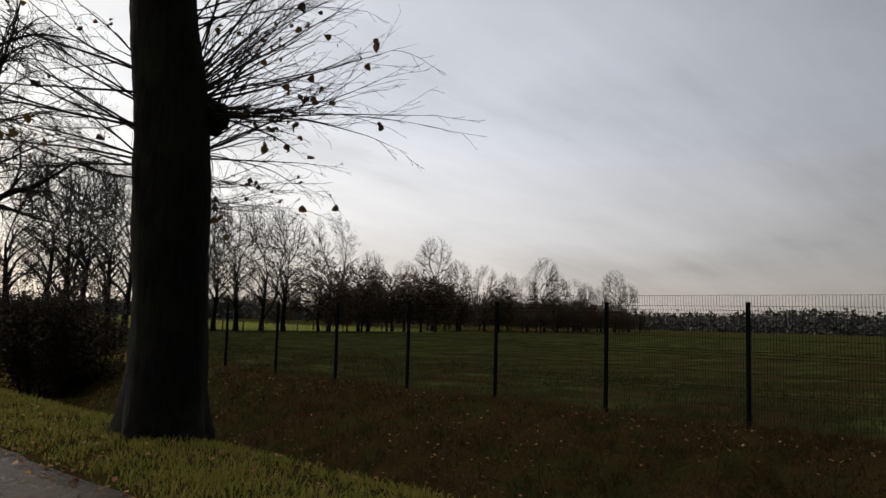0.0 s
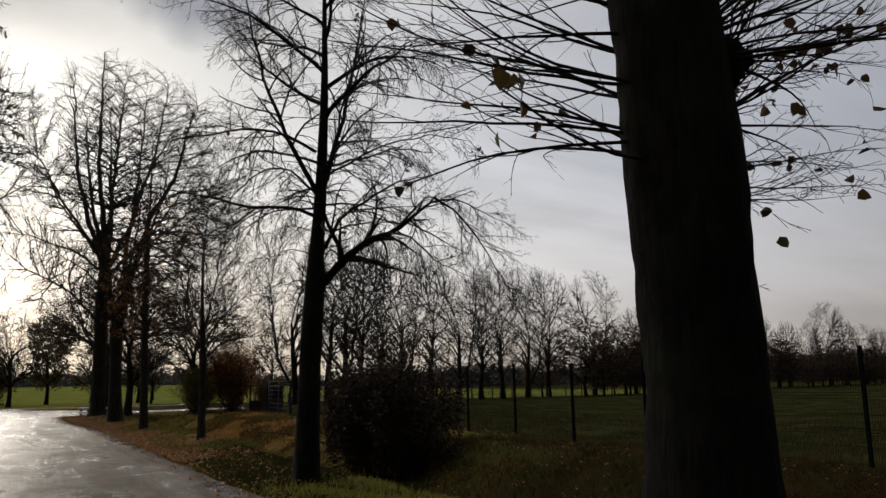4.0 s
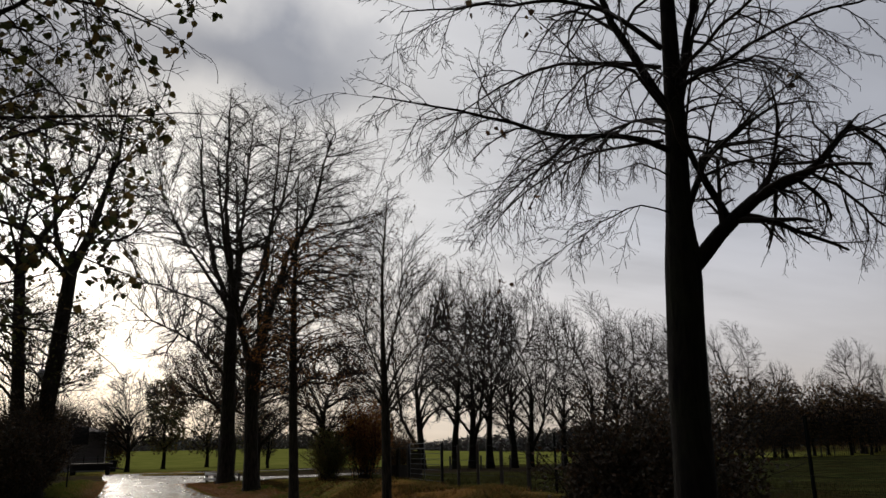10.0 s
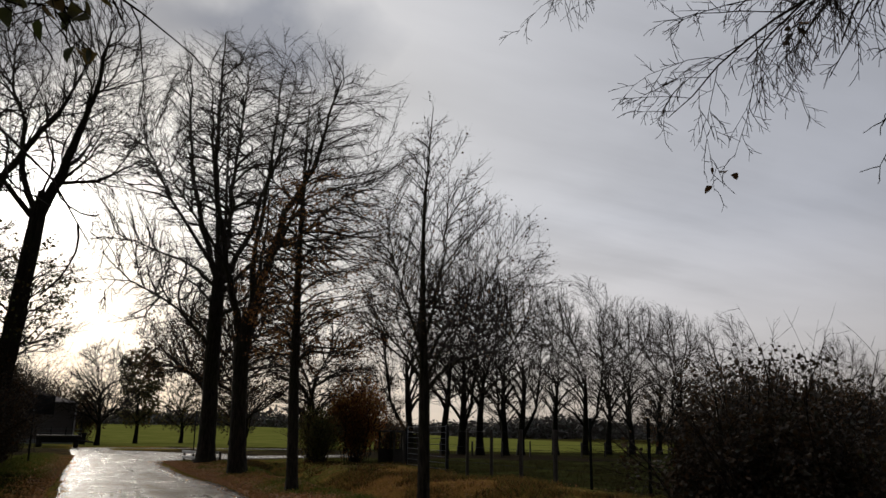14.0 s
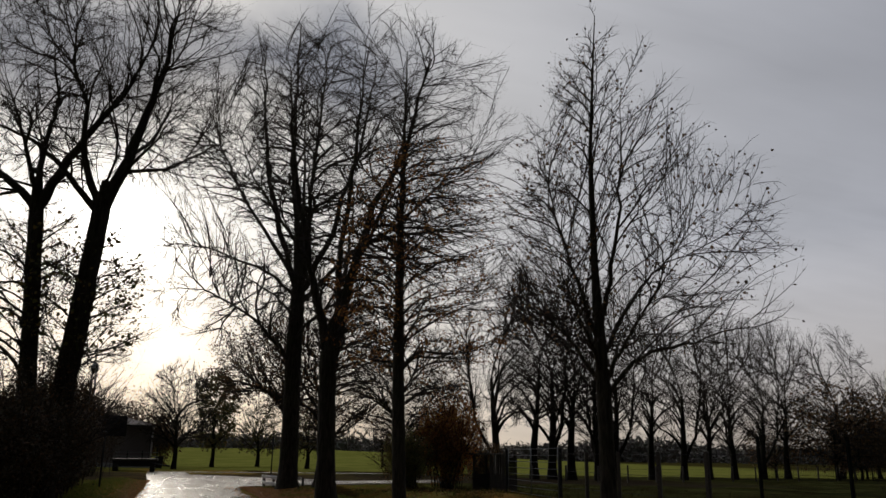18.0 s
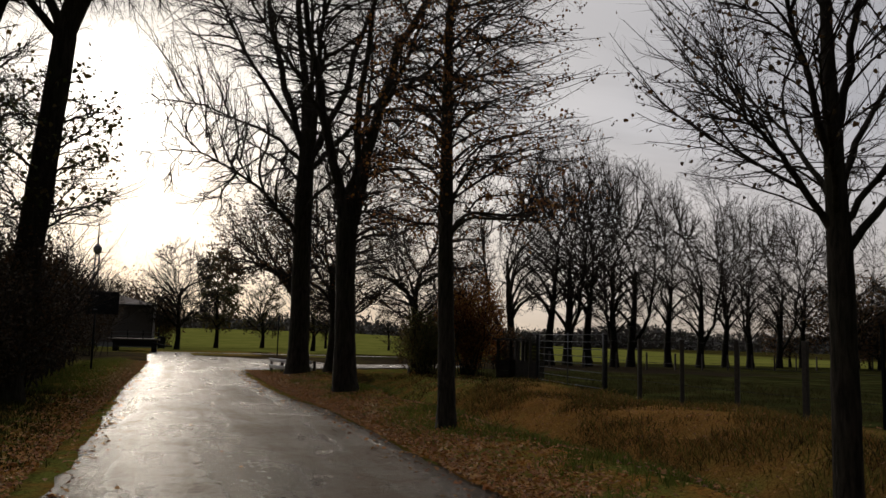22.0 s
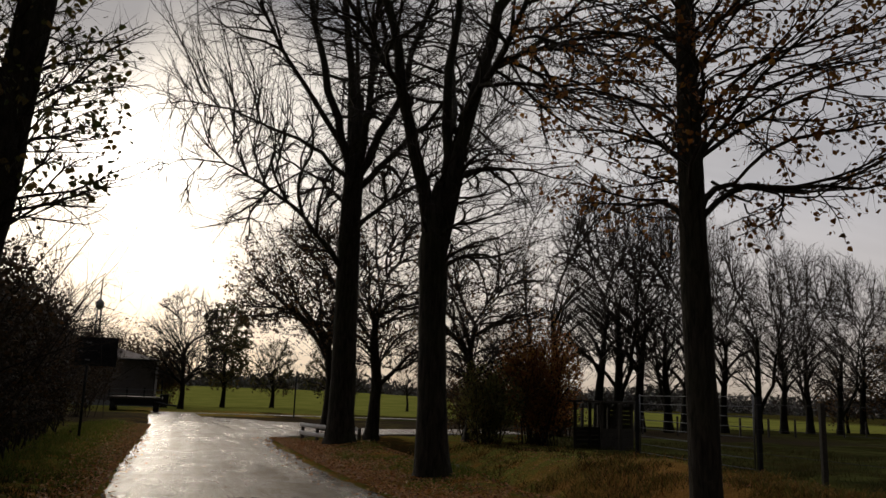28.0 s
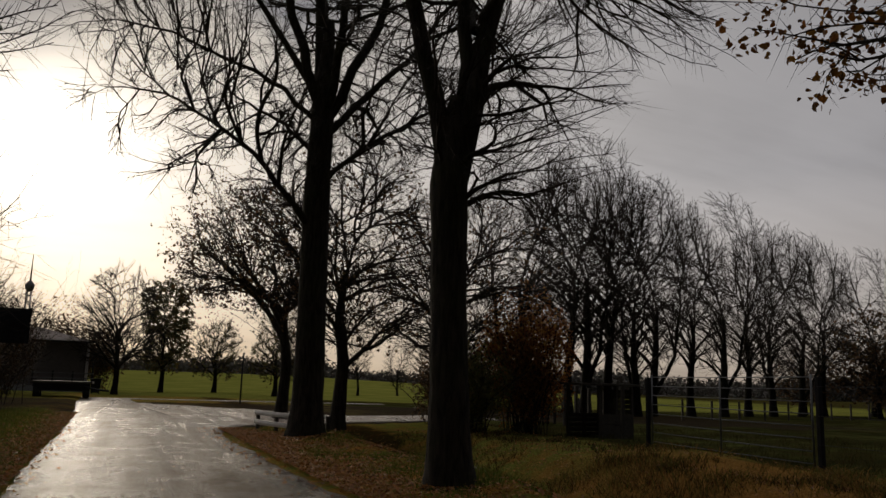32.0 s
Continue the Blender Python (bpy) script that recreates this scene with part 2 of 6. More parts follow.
def ground_material():
    m, n = material("meadow_ground")
    p = n.add("ShaderNodeNewGeometry").outputs["Position"]
    x, y = (n.add("ShaderNodeSeparateXYZ", {0: p}).outputs[i] for i in (0, 1))
    blade, clump, broad = n.noise(p, 22.0, 6.0, 0.7), n.noise(p, 1.7, 5.0, 0.6), n.noise(p, 0.22, 4.0)
    # light painted into the ground: dim below y 17.5, bright past y 27
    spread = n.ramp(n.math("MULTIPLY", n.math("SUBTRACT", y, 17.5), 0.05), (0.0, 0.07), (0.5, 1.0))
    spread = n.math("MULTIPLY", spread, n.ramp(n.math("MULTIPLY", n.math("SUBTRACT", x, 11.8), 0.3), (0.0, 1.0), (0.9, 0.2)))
    # shade of the left verge, painted in the same way
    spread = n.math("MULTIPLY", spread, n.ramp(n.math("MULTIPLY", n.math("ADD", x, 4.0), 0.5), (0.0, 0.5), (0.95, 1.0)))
    shaded_sward = n.mix(n.ramp(blade, (0.3, 0.0), (0.7, 1.0)), col(0.009, 0.010, 0.004), col(0.030, 0.029, 0.008))
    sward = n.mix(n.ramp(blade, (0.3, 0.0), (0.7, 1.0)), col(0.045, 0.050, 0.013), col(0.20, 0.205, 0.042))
    grass = n.mix(spread, shaded_sward, sward)
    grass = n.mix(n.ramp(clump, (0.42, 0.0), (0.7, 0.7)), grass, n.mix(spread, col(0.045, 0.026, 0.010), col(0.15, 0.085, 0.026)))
    litter = n.mix(n.ramp(blade, (0.35, 0.0), (0.65, 1.0)), col(0.14, 0.060, 0.018), col(0.52, 0.23, 0.052))
    # dead leaves gather along the verge, under the row of trees and in the ditch
    verge = n.math("SUBTRACT", 1.0, n.math("MULTIPLY", n.math("ABSOLUTE", n.math("SUBTRACT", x, 4.6)), 0.13), clamp=True)
    left = n.math("SUBTRACT", 1.0, n.math("MULTIPLY", n.math("ABSOLUTE", n.math("SUBTRACT", x, -1.9)), 0.5), clamp=True)
    gather = n.math("ADD", n.math("MAXIMUM", verge, left), n.math("MULTIPLY_ADD", clump, 1.5, -0.95), clamp=True)
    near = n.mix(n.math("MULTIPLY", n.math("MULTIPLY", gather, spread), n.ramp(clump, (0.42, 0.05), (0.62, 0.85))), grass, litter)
    # dead grass on the far bank, shade painted along the ditch bottom, darker meadow tufts
    edge = n.math("MULTIPLY_ADD", clump, 2.2, n.math("SUBTRACT", x, 1.1))
    bank = n.math("MULTIPLY", n.ramp(n.math("MULTIPLY", n.math("SUBTRACT", edge, 8.2), 0.2), (0.0, 0.0), (0.12, 1.0), (0.72, 1.0), (0.86, 0.0)), n.ramp(n.math("MULTIPLY", n.math("SUBTRACT", y, 28.0), 0.04), (0.0, 0.0), (0.3, 1.0), (0.68, 1.0), (0.85, 0.0)))
    near = n.mix(n.math("MULTIPLY", bank, 0.8), near, n.mix(n.ramp(blade, (0.3, 0.0), (0.7, 1.0)), col(0.14, 0.065, 0.018), col(0.42, 0.20, 0.055)))
    hollow_shade = n.ramp(n.math("MULTIPLY", n.math("SUBTRACT", edge, 6.0), 0.25), (0.0, 0.0), (0.18, 1.0), (0.48, 1.0), (0.62, 0.0))
    near = n.mix(n.math("MULTIPLY", hollow_shade, 0.85), near, n.mix(n.ramp(blade, (0.35, 0.0), (0.7, 1.0)), col(0.010, 0.007, 0.004), col(0.055, 0.030, 0.012)))
    meadow = n.math("MULTIPLY", n.ramp(n.math("MULTIPLY", n.math("SUBTRACT", x, 12.8), 0.5), (0.0, 0.0), (0.8, 0.85)), n.math("GREATER_THAN", 92.0, y))
    near = n.mix(meadow, near, n.mix(n.ramp(n.noise(n.add("ShaderNodeMapping", {0: p, "Scale": (0.25, 1.0, 1.0)}).outputs[0], 0.6, 6.0, 0.7), (0.4, 0.0), (0.62, 1.0)), col(0.014, 0.020, 0.007), col(0.060, 0.068, 0.020)))
    tuft = n.math("MULTIPLY", n.ramp(n.noise(p, 0.45, 6.0, 0.7, 0.4), (0.46, 0.0), (0.56, 0.8)), n.math("GREATER_THAN", x, 12.0))
    near = n.mix(tuft, near, n.mix(n.ramp(blade, (0.35, 0.0), (0.7, 1.0)), col(0.010, 0.009, 0.004), col(0.036, 0.030, 0.010)))
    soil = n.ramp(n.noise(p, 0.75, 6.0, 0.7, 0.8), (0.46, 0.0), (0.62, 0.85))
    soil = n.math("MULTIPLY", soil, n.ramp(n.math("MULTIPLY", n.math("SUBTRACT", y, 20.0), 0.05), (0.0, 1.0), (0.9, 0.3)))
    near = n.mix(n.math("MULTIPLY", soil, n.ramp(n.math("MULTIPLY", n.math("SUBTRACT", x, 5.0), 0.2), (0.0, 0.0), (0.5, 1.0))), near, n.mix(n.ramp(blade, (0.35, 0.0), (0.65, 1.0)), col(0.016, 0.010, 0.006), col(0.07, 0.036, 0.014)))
    crop = n.mix(n.ramp(broad, (0.35, 0.0), (0.65, 1.0)), col(0.120, 0.130, 0.026), col(0.185, 0.185, 0.042))
    crop = n.mix(n.ramp(n.noise(p, 3.0, 5.0, 0.7), (0.4, 0.0), (0.7, 0.4)), crop, col(0.085, 0.095, 0.02))
    beyond = n.math("GREATER_THAN", n.math("SUBTRACT", y, n.math("ADD", n.math("MULTIPLY", broad, 4.0), n.math("ADD", 97.0, n.math("MULTIPLY", n.math("MAXIMUM", x, 0.0), -0.12)))), 0.0)
    bare = n.math("MULTIPLY", n.ramp(n.math("MULTIPLY", n.math("SUBTRACT", y, 64.0), 0.04), (0.0, 0.0), (0.05, 1.0), (0.72, 1.0), (0.8, 0.0)), n.ramp(n.math("MULTIPLY", n.math("SUBTRACT", 45.0, x), 0.02), (0.0, 0.0), (0.2, 1.0)))
    near = n.mix(n.math("MULTIPLY", bare, n.ramp(n.noise(p, 0.5, 4.0), (0.3, 0.6), (0.6, 1.0))), near, n.mix(n.ramp(blade, (0.3, 0.0), (0.7, 1.0)), col(0.014, 0.010, 0.007), col(0.050, 0.037, 0.026)))
    side_field = n.math("MULTIPLY", n.ramp(n.math("MULTIPLY", n.math("SUBTRACT", -6.0, x), 0.4), (0.0, 0.0), (1.0, 1.0)), n.math("GREATER_THAN", 84.0, y))
    near = n.mix(side_field, near, crop)
    c = n.mix(n.math("MULTIPLY", beyond, n.ramp(n.math("MULTIPLY", n.math("SUBTRACT", 112.0, x), 0.02), (0.0, 0.0), (0.5, 1.0))), near, crop)
    finish(n, c, 0.95, n.math("ADD", blade, n.math("MULTIPLY", clump, 2.0)), 0.9, 0.06, 0.0)
    return m


def asphalt_material():
    m, n = material("wet_asphalt")
    p = n.add("ShaderNodeNewGeometry").outputs["Position"]
    grit, stain = n.noise(p, 90.0, 3.0, 0.7), n.noise(p, 0.7, 6.0, 0.65, 0.6)
    lane = n.noise(n.add("ShaderNodeMapping", {0: p, "Scale": (1.5, 0.10, 1.0)}).outputs[0], 1.0, 6.0, 0.65, 0.8)
    cast = n.noise(p, 11.0, 6.0, 0.75, 0.3)
    wet = n.ramp(n.math("MULTIPLY_ADD", stain, 0.5, n.math("MULTIPLY", lane, 0.5)), (0.43, 0.0), (0.57, 1.0))
    c = n.mix(n.ramp(grit, (0.3, 0.0), (0.7, 1.0)), col(0.066, 0.048, 0.033), col(0.165, 0.124, 0.086))
    c = n.mix(n.math("MULTIPLY", wet, 0.7), c, col(0.058, 0.048, 0.037))
    c = n.mix(n.ramp(cast, (0.56, 0.0), (0.66, 0.9)), c, col(0.022, 0.018, 0.014))
    rough = n.math("ADD", n.math("MULTIPLY", cast, 0.22), n.math("SUBTRACT", 0.27, n.math("MULTIPLY", wet, 0.14)))
    h = n.math("MULTIPLY_ADD", grit, 0.25, n.math("MULTIPLY", cast, 0.85))
    finish(n, c, rough, h, 1.0, 0.065, n.math("MULTIPLY", n.math("MULTIPLY_ADD", wet, 0.095, 0.018), n.ramp(cast, (0.40, 1.0), (0.66, 0.3))))
    return m


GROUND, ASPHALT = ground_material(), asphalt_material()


# ---- mesh helpers ----
def mesh(name, verts, faces, mat, smooth=False):
    me = bpy.data.meshes.new(name)
    v = np.asarray(verts, float)
    me.from_pydata(v.tolist(), [], faces if isinstance(faces, list) else faces.tolist())
    me.materials.append(mat)
    if smooth:
        me.polygons.foreach_set("use_smooth", np.ones(len(me.polygons), bool))
    me.update()
    return me


def part(name, me, parent, label="", kind=""):
    ob = new(name, me)
    ob.parent = parent
    return tagged(ob, label=label, kind=kind)


def thing(name, at, label, category, group="", kind="", turn=0.0):
    ob = new(name)
    ob.empty_display_size = 0.2
    ob.matrix_world = pose(at[0], at[1], at[2], 0, 0, turn)
    return tagged(ob, label, category, group, kind)


def unit(v):
    return v / np.maximum(np.linalg.norm(v, axis=-1, keepdims=True), 1e-9)


def tubes(groups, cap=False):
    """Verts and faces of many tapered tubes. groups: (points N k 3, radii N k, sides)."""
    vs, fs, base = [], [], 0
    for pts, rad, s in groups:
        if len(pts) == 0:
            continue
        n, k, _ = pts.shape
        tan = unit(np.gradient(pts, axis=1))
        ref = np.where(np.abs(tan[:, :1, 2:3]) > 0.8, np.array([1.0, 0, 0]), np.array([0, 0, 1.0]))
        a = unit(np.cross(tan, ref))
        b = np.cross(tan, a)
        ang = np.arange(s) * 2 * math.pi / s
        ring = a[:, :, None] * np.cos(ang)[None, None, :, None] + b[:, :, None] * np.sin(ang)[None, None, :, None]
        v = pts[:, :, None] + ring * rad[:, :, None, None]
        vs.append(v.reshape(-1, 3))
        idx = base + np.arange(n * k * s).reshape(n, k, s)
        q = np.stack([idx[:, :-1, :], np.roll(idx[:, :-1, :], -1, 2), np.roll(idx[:, 1:, :], -1, 2), idx[:, 1:, :]], -1)
        fs.append(q.reshape(-1, 4))
        base += n * k * s
    return np.concatenate(vs), np.concatenate(fs)


def cones(foot, tip, r):
    """Slender three-sided spikes from foot to tip."""
    n = len(foot)
    d = unit(tip - foot)
    a = unit(np.cross(d, np.where(np.abs(d[:, 2:3]) > 0.8, np.array([1.0, 0, 0]), np.array([0, 0, 1.0]))))
    b = np.cross(d, a)
    ring = [foot + (a * math.cos(q) + b * math.sin(q)) * r[:, None] for q in (0, 2.094, 4.189)]
    v = np.stack(ring + [tip], 1).reshape(-1, 3)
    i = np.arange(n)[:, None] * 4
    return v, np.concatenate([i + [0, 1, 3], i + [1, 2, 3], i + [2, 0, 3]])


def box_me(name, boxes, mat, bevel=0.0):
    """One mesh of boxes: (centre, size) or (centre, size, turn about z in degrees)."""
    bm = bmesh.new()
    for c, s, *turn in boxes:
        m = Matrix.Translation(c) @ Matrix.Rotation(radians(turn[0] if turn else 0), 4, "Z") @ Matrix.Diagonal((*s, 1))
        bmesh.ops.create_cube(bm, size=1.0, matrix=m)
    if bevel:
        bmesh.ops.bevel(bm, geom=list(bm.edges), offset=bevel, segments=2, affect="EDGES", profile=0.6)
    me = bpy.data.meshes.new(name)
    bm.to_mesh(me)
    bm.free()
    me.materials.append(mat)
    return me


def pipe(name, points, radius, mat, sides=8):
    p = np.array(points, float)[None]
    r = np.full((1, p.shape[1]), radius) if np.isscalar(radius) else np.array(radius, float)[None]
    v, f = tubes([(p, r, sides)])
    f = f.tolist()
    k = p.shape[1]
    f.append(list(range(sides))[::-1])
    f.append([(k - 1) * sides + i for i in range(sides)])
    return mesh(name, v, f, mat, True)


def leaf_cards(rng, at, size, droop=0.5, full=False):
    """Little leaves folded along the midrib: four corners each, or six where they are seen close."""
    n = len(at)
    d = unit(rng.normal(size=(n, 3)) * (1, 1, 0.7) + (0, 0, -droop))
    side = unit(np.cross(d, rng.normal(size=(n, 3))))
    up = np.cross(d, side)
    L = size * rng.uniform(0.6, 1.25, (n, 1))
    e = at + d * L
    if full:
        w1, w2 = side * L * 0.42 + up * L * 0.14, side * L * 0.30 + up * L * 0.12
        p, q = at + d * L * 0.22, at + d * L * 0.66
        v = np.stack([at, p + w1, q + w2, e, q - side * L * 0.30 + up * L * 0.12, p - side * L * 0.42 + up * L * 0.14], 1).reshape(-1, 3)
        i = np.arange(n)[:, None] * 6
        return v, np.concatenate([i + [0, 1, 2], i + [0, 2, 3], i + [0, 3, 4], i + [0, 4, 5]])
    m = at + d * L * 0.45
    v = np.stack([at, m + side * L * 0.36 + up * L * 0.12, e, m - side * L * 0.36 + up * L * 0.12], 1).reshape(-1, 3)
    i = np.arange(n)[:, None] * 4
    return v, np.concatenate([i + [0, 1, 2], i + [0, 2, 3]])


# ---- ground ----
def step(a, b, v):
    u = np.clip((v - a) / (b - a), 0, 1)
    return u * u * (3 - 2 * u)


def ground_z(x, y):
    """Height of the ground: level road, verges, a ditch beside the trees, a bank under the fence, a field that rises far off."""
    x, y = np.asarray(x, float), np.asarray(y, float)
    z = -0.03 + 0.07 * step(3.4, 4.2, x) * (1 - step(5.0, 5.6, x)) * (1 - step(54, 57, y))
    along = 1 - step(52.0, 57.0, y)
    ditch = step(5.2, 6.7, x) * (1 - step(8.2, 11.5, x))
    hollow = step(5.5, 6.5, x) * (1 - step(7.5, 10.2, x))
    on = step(20.0, 26.0, y)
    z = z - (1.05 * ditch * (1 - on) + 1.15 * hollow * on) * along
    z = z + 0.16 * on * along * np.exp(-((x - 5.1) / 0.45) ** 2) * (0.7 + 0.3 * np.sin(y * 0.9)) + 0.18 * on * along * step(9.4, 11.0, x) * (1 - step(12.2, 13.4, x)) * (0.6 + 0.4 * np.sin(y * 0.55 + 1.0))
    z = z + 0.10 * step(-1.3, -2.6, x)
    z = z + 0.04 * np.sin(x * 1.9 + 0.7 * np.sin(y * 0.8)) * np.sin(y * 1.3 + x) * (step(3.6, 4.6, x) + step(-1.4, -2.2, x)) * (1 - step(70, 90, y))
    rise = step(100.0, 260.0, y) * (1 - step(30.0, 140.0, x))
    z = z + 3.0 * rise - 0.25 * step(15, 40, x) * (1 - step(90, 110, y))
    return z


def grid_axis(*spans):
    out = []
    for a, b, s in spans:
        out += list(np.arange(a, b, s))
    return np.array(out + [spans[-1][1]])


gx = grid_axis((-2500, -300, 275), (-300, -40, 20), (-40, -8, 2), (-8, 16, 0.3), (16, 60, 1.6), (60, 200, 8), (200, 2500, 230))
gy = grid_axis((-1200, -60, 190), (-60, -8, 3.0), (-8, 70, 0.45), (70, 110, 1.2), (110, 300, 8), (300, 3000, 270))
X, Y = np.meshgrid(gx, gy, indexing="ij")
rng = np.random.default_rng(3)
Z = ground_z(X, Y) + rng.normal(0, 0.012, X.shape) * ((X < -1.5) | (X > 3.6))
vi = np.arange(X.size).reshape(X.shape)
quads = np.stack([vi[:-1, :-1], vi[1:, :-1], vi[1:, 1:], vi[:-1, 1:]], -1).reshape(-1, 4)
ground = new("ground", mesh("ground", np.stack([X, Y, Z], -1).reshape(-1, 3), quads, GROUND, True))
tagged(ground, "rough autumn grass with ditch, leaf litter and a far crop field", "ground", kind="structure")


def road_sheet(name, left, right, label, z=0.0):
    """A road between two edges of equal point count, lightly cambered, with ragged edges."""
    r = np.random.default_rng(11)
    rows = []
    for i, (a, b) in enumerate(zip(left, right)):
        a, b = np.array(a), np.array(b)
        j1, j2 = r.normal(0, 0.03, 2), r.normal(0, 0.03, 2)
        u = np.linspace(0, 1, 9)[:, None]
        q = (a + j1) * (1 - u) + (b + j2) * u
        rows.append(np.concatenate([q, z + 0.03 * (1 - (2 * u - 1) ** 2) + 0.006], 1))
    v = np.array(rows)
    # a thin skirt goes into the ground at both sides
    lo1, lo2 = v[:, :1] - (0, 0, 0.12), v[:, -1:] - (0, 0, 0.12)
    v = np.concatenate([lo1, v, lo2], 1)
    k = v.shape[1]
    ids = np.arange(v.shape[0] * k).reshape(-1, k)
    f = np.stack([ids[:-1, :-1], ids[:-1, 1:], ids[1:, 1:], ids[1:, :-1]], -1).reshape(-1, 4)
    ob = new(name, mesh(name, v.reshape(-1, 3), f, ASPHALT, True))
    return tagged(ob, label, "road", kind="structure")


ys = np.linspace(-40, 61.5, 216)
road_sheet("road", [(-1.1 + 0.25 * float(step(46, 34, y)) - 0.02 * math.sin(y * 1.7), y) for y in ys], [(3.3 - 0.55 * float(step(37, 45, y)) + 0.6 * float(step(54, 57.5, y)) + 1.6 * float(step(57.0, 60.5, y)) + 0.03 * math.sin(y * 1.3 + 1), y) for y in ys],
           "narrow wet asphalt lane shining in low sun")
u_ = np.linspace(0, 1, 40)
bend_l = [(-1.2 - 0.95 * u ** 1.5, 60.5 + 28 * u) for u in u_]
bend_r = [(3.3 - 2.3 * u ** 0.45, 60.5 + 28 * u) for u in u_]
road_sheet("yard_track", bend_l, bend_r, "wet pale track running on to the farm yard", -0.012)
side_n = [(3.2 + 30 * u ** 1.2, 57.2 + 4.2 * u ** 0.6 + 10 * u) for u in u_ * 0.5]
side_f = [(-1.0 + 34 * u, 61.6 + 4.6 * u ** 0.6 + 10 * u) for u in u_ * 0.5]
road_sheet("side_road", side_f, side_n, "wet asphalt side road branching off at the junction", -0.004)
ys = np.linspace(61.9, 79.0, 40)
road_sheet("yard", [(3.0 - 2.3 * ((y - 60.5) / 28) ** 0.45, y) for y in ys], [(float(np.interp(y, (61.9, 67.0, 71.0, 79.0), (2.2, 9.0, 8.0, 2.4))) + 0.35 * math.sin(y * 1.9), y) for y in ys], "wet dark asphalt yard beside the junction", -0.012)
far_n = [(-14 + 32 * u, 88.6 - 1.5 * u) for u in u_]
far_f = [(-14 + 32 * u, 90.6 - 1.5 * u) for u in u_]
road_sheet("far_road", far_f, far_n, "far asphalt road crossing before the field", -0.02)


# ---- trees ----
def grow(rng, start, way, length, radius, k, wobble, up, end=0.35):
    """Bent tapering branches: points N k 3 and radii N k."""
    n = len(start)
    pts = np.zeros((n, k, 3))
    pts[:, 0] = start
    d = unit(way)
    s = (length / (k - 1))[:, None]
    drift = rng.normal(size=(n, 3)) * wobble * 0.6
    for i in range(1, k):
        d = unit(d + drift + rng.normal(size=(n, 3)) * wobble + np.array([0, 0, 1.0]) * np.broadcast_to(up, (n,))[:, None])
        pts[:, i] = pts[:, i - 1] + d * s
    taper = np.linspace(1, end, k)[None]
    return pts, radius[:, None] * taper


def sprout(rng, pts, rad, each, u0, u1, lo, hi, ratio, thick, tip=0.55):
    """Starts, ways, lengths and radii of side branches along the given ones."""
    n, k, _ = pts.shape
    own = np.linalg.norm(np.diff(pts, axis=1), axis=2).sum(1)
    u = (u0 + (u1 - u0) * (np.arange(each)[None] + rng.random((n, each))) / each)
    f = u * (k - 1)
    i = np.minimum(f.astype(int), k - 2)
    g = (f - i)[..., None]
    row = np.arange(n)[:, None]
    at = pts[row, i] * (1 - g) + pts[row, i + 1] * g
    tan = unit(pts[row, i + 1] - pts[row, i])
    r = rad[row, i] * (1 - g[..., 0]) + rad[row, i + 1] * g[..., 0]
    rnd = rng.normal(size=tan.shape)
    p = unit(rnd - (rnd * tan).sum(-1, keepdims=True) * tan)
    a = np.radians(rng.uniform(lo, hi, u.shape))[..., None]
    way = np.cos(a) * tan + np.sin(a) * p
    length = own[:, None] * ratio * (1 - (1 - tip) * u) * rng.uniform(0.65, 1.25, u.shape)
    return at.reshape(-1, 3), way.reshape(-1, 3), length.ravel(), np.minimum(r * thick, r * 0.9).ravel()


def bounded(start, way, length, centre, axes):
    """Cut lengths so that tips stay about inside an ellipsoid."""
    o, d = (start - centre) / axes, way / axes
    a, b, c = (d * d).sum(1), (o * d).sum(1), (o * o).sum(1) - 1
    t = (-b + np.sqrt(np.maximum(b * b - a * c, 0))) / a
    return np.where(c < 0, np.minimum(length, np.maximum(t, 0.15)), length * 0.45)


def bend_line(line, k, rng):
    """Even points along a limb given by its bends, a little crooked."""
    q = np.array(line, float)
    s = np.concatenate([[0], np.cumsum(np.linalg.norm(np.diff(q, axis=0), axis=1))])
    u = np.linspace(0, s[-1], k)
    p = np.stack([np.interp(u, s, q[:, i]) for i in range(3)], 1)
    p[1:-1] = p[1:-1] * 0.6 + (p[:-2] + p[2:]) * 0.2
    p[1:] += rng.normal(0, 0.012 * s[-1] / 3, (k - 1, 3))
    return p


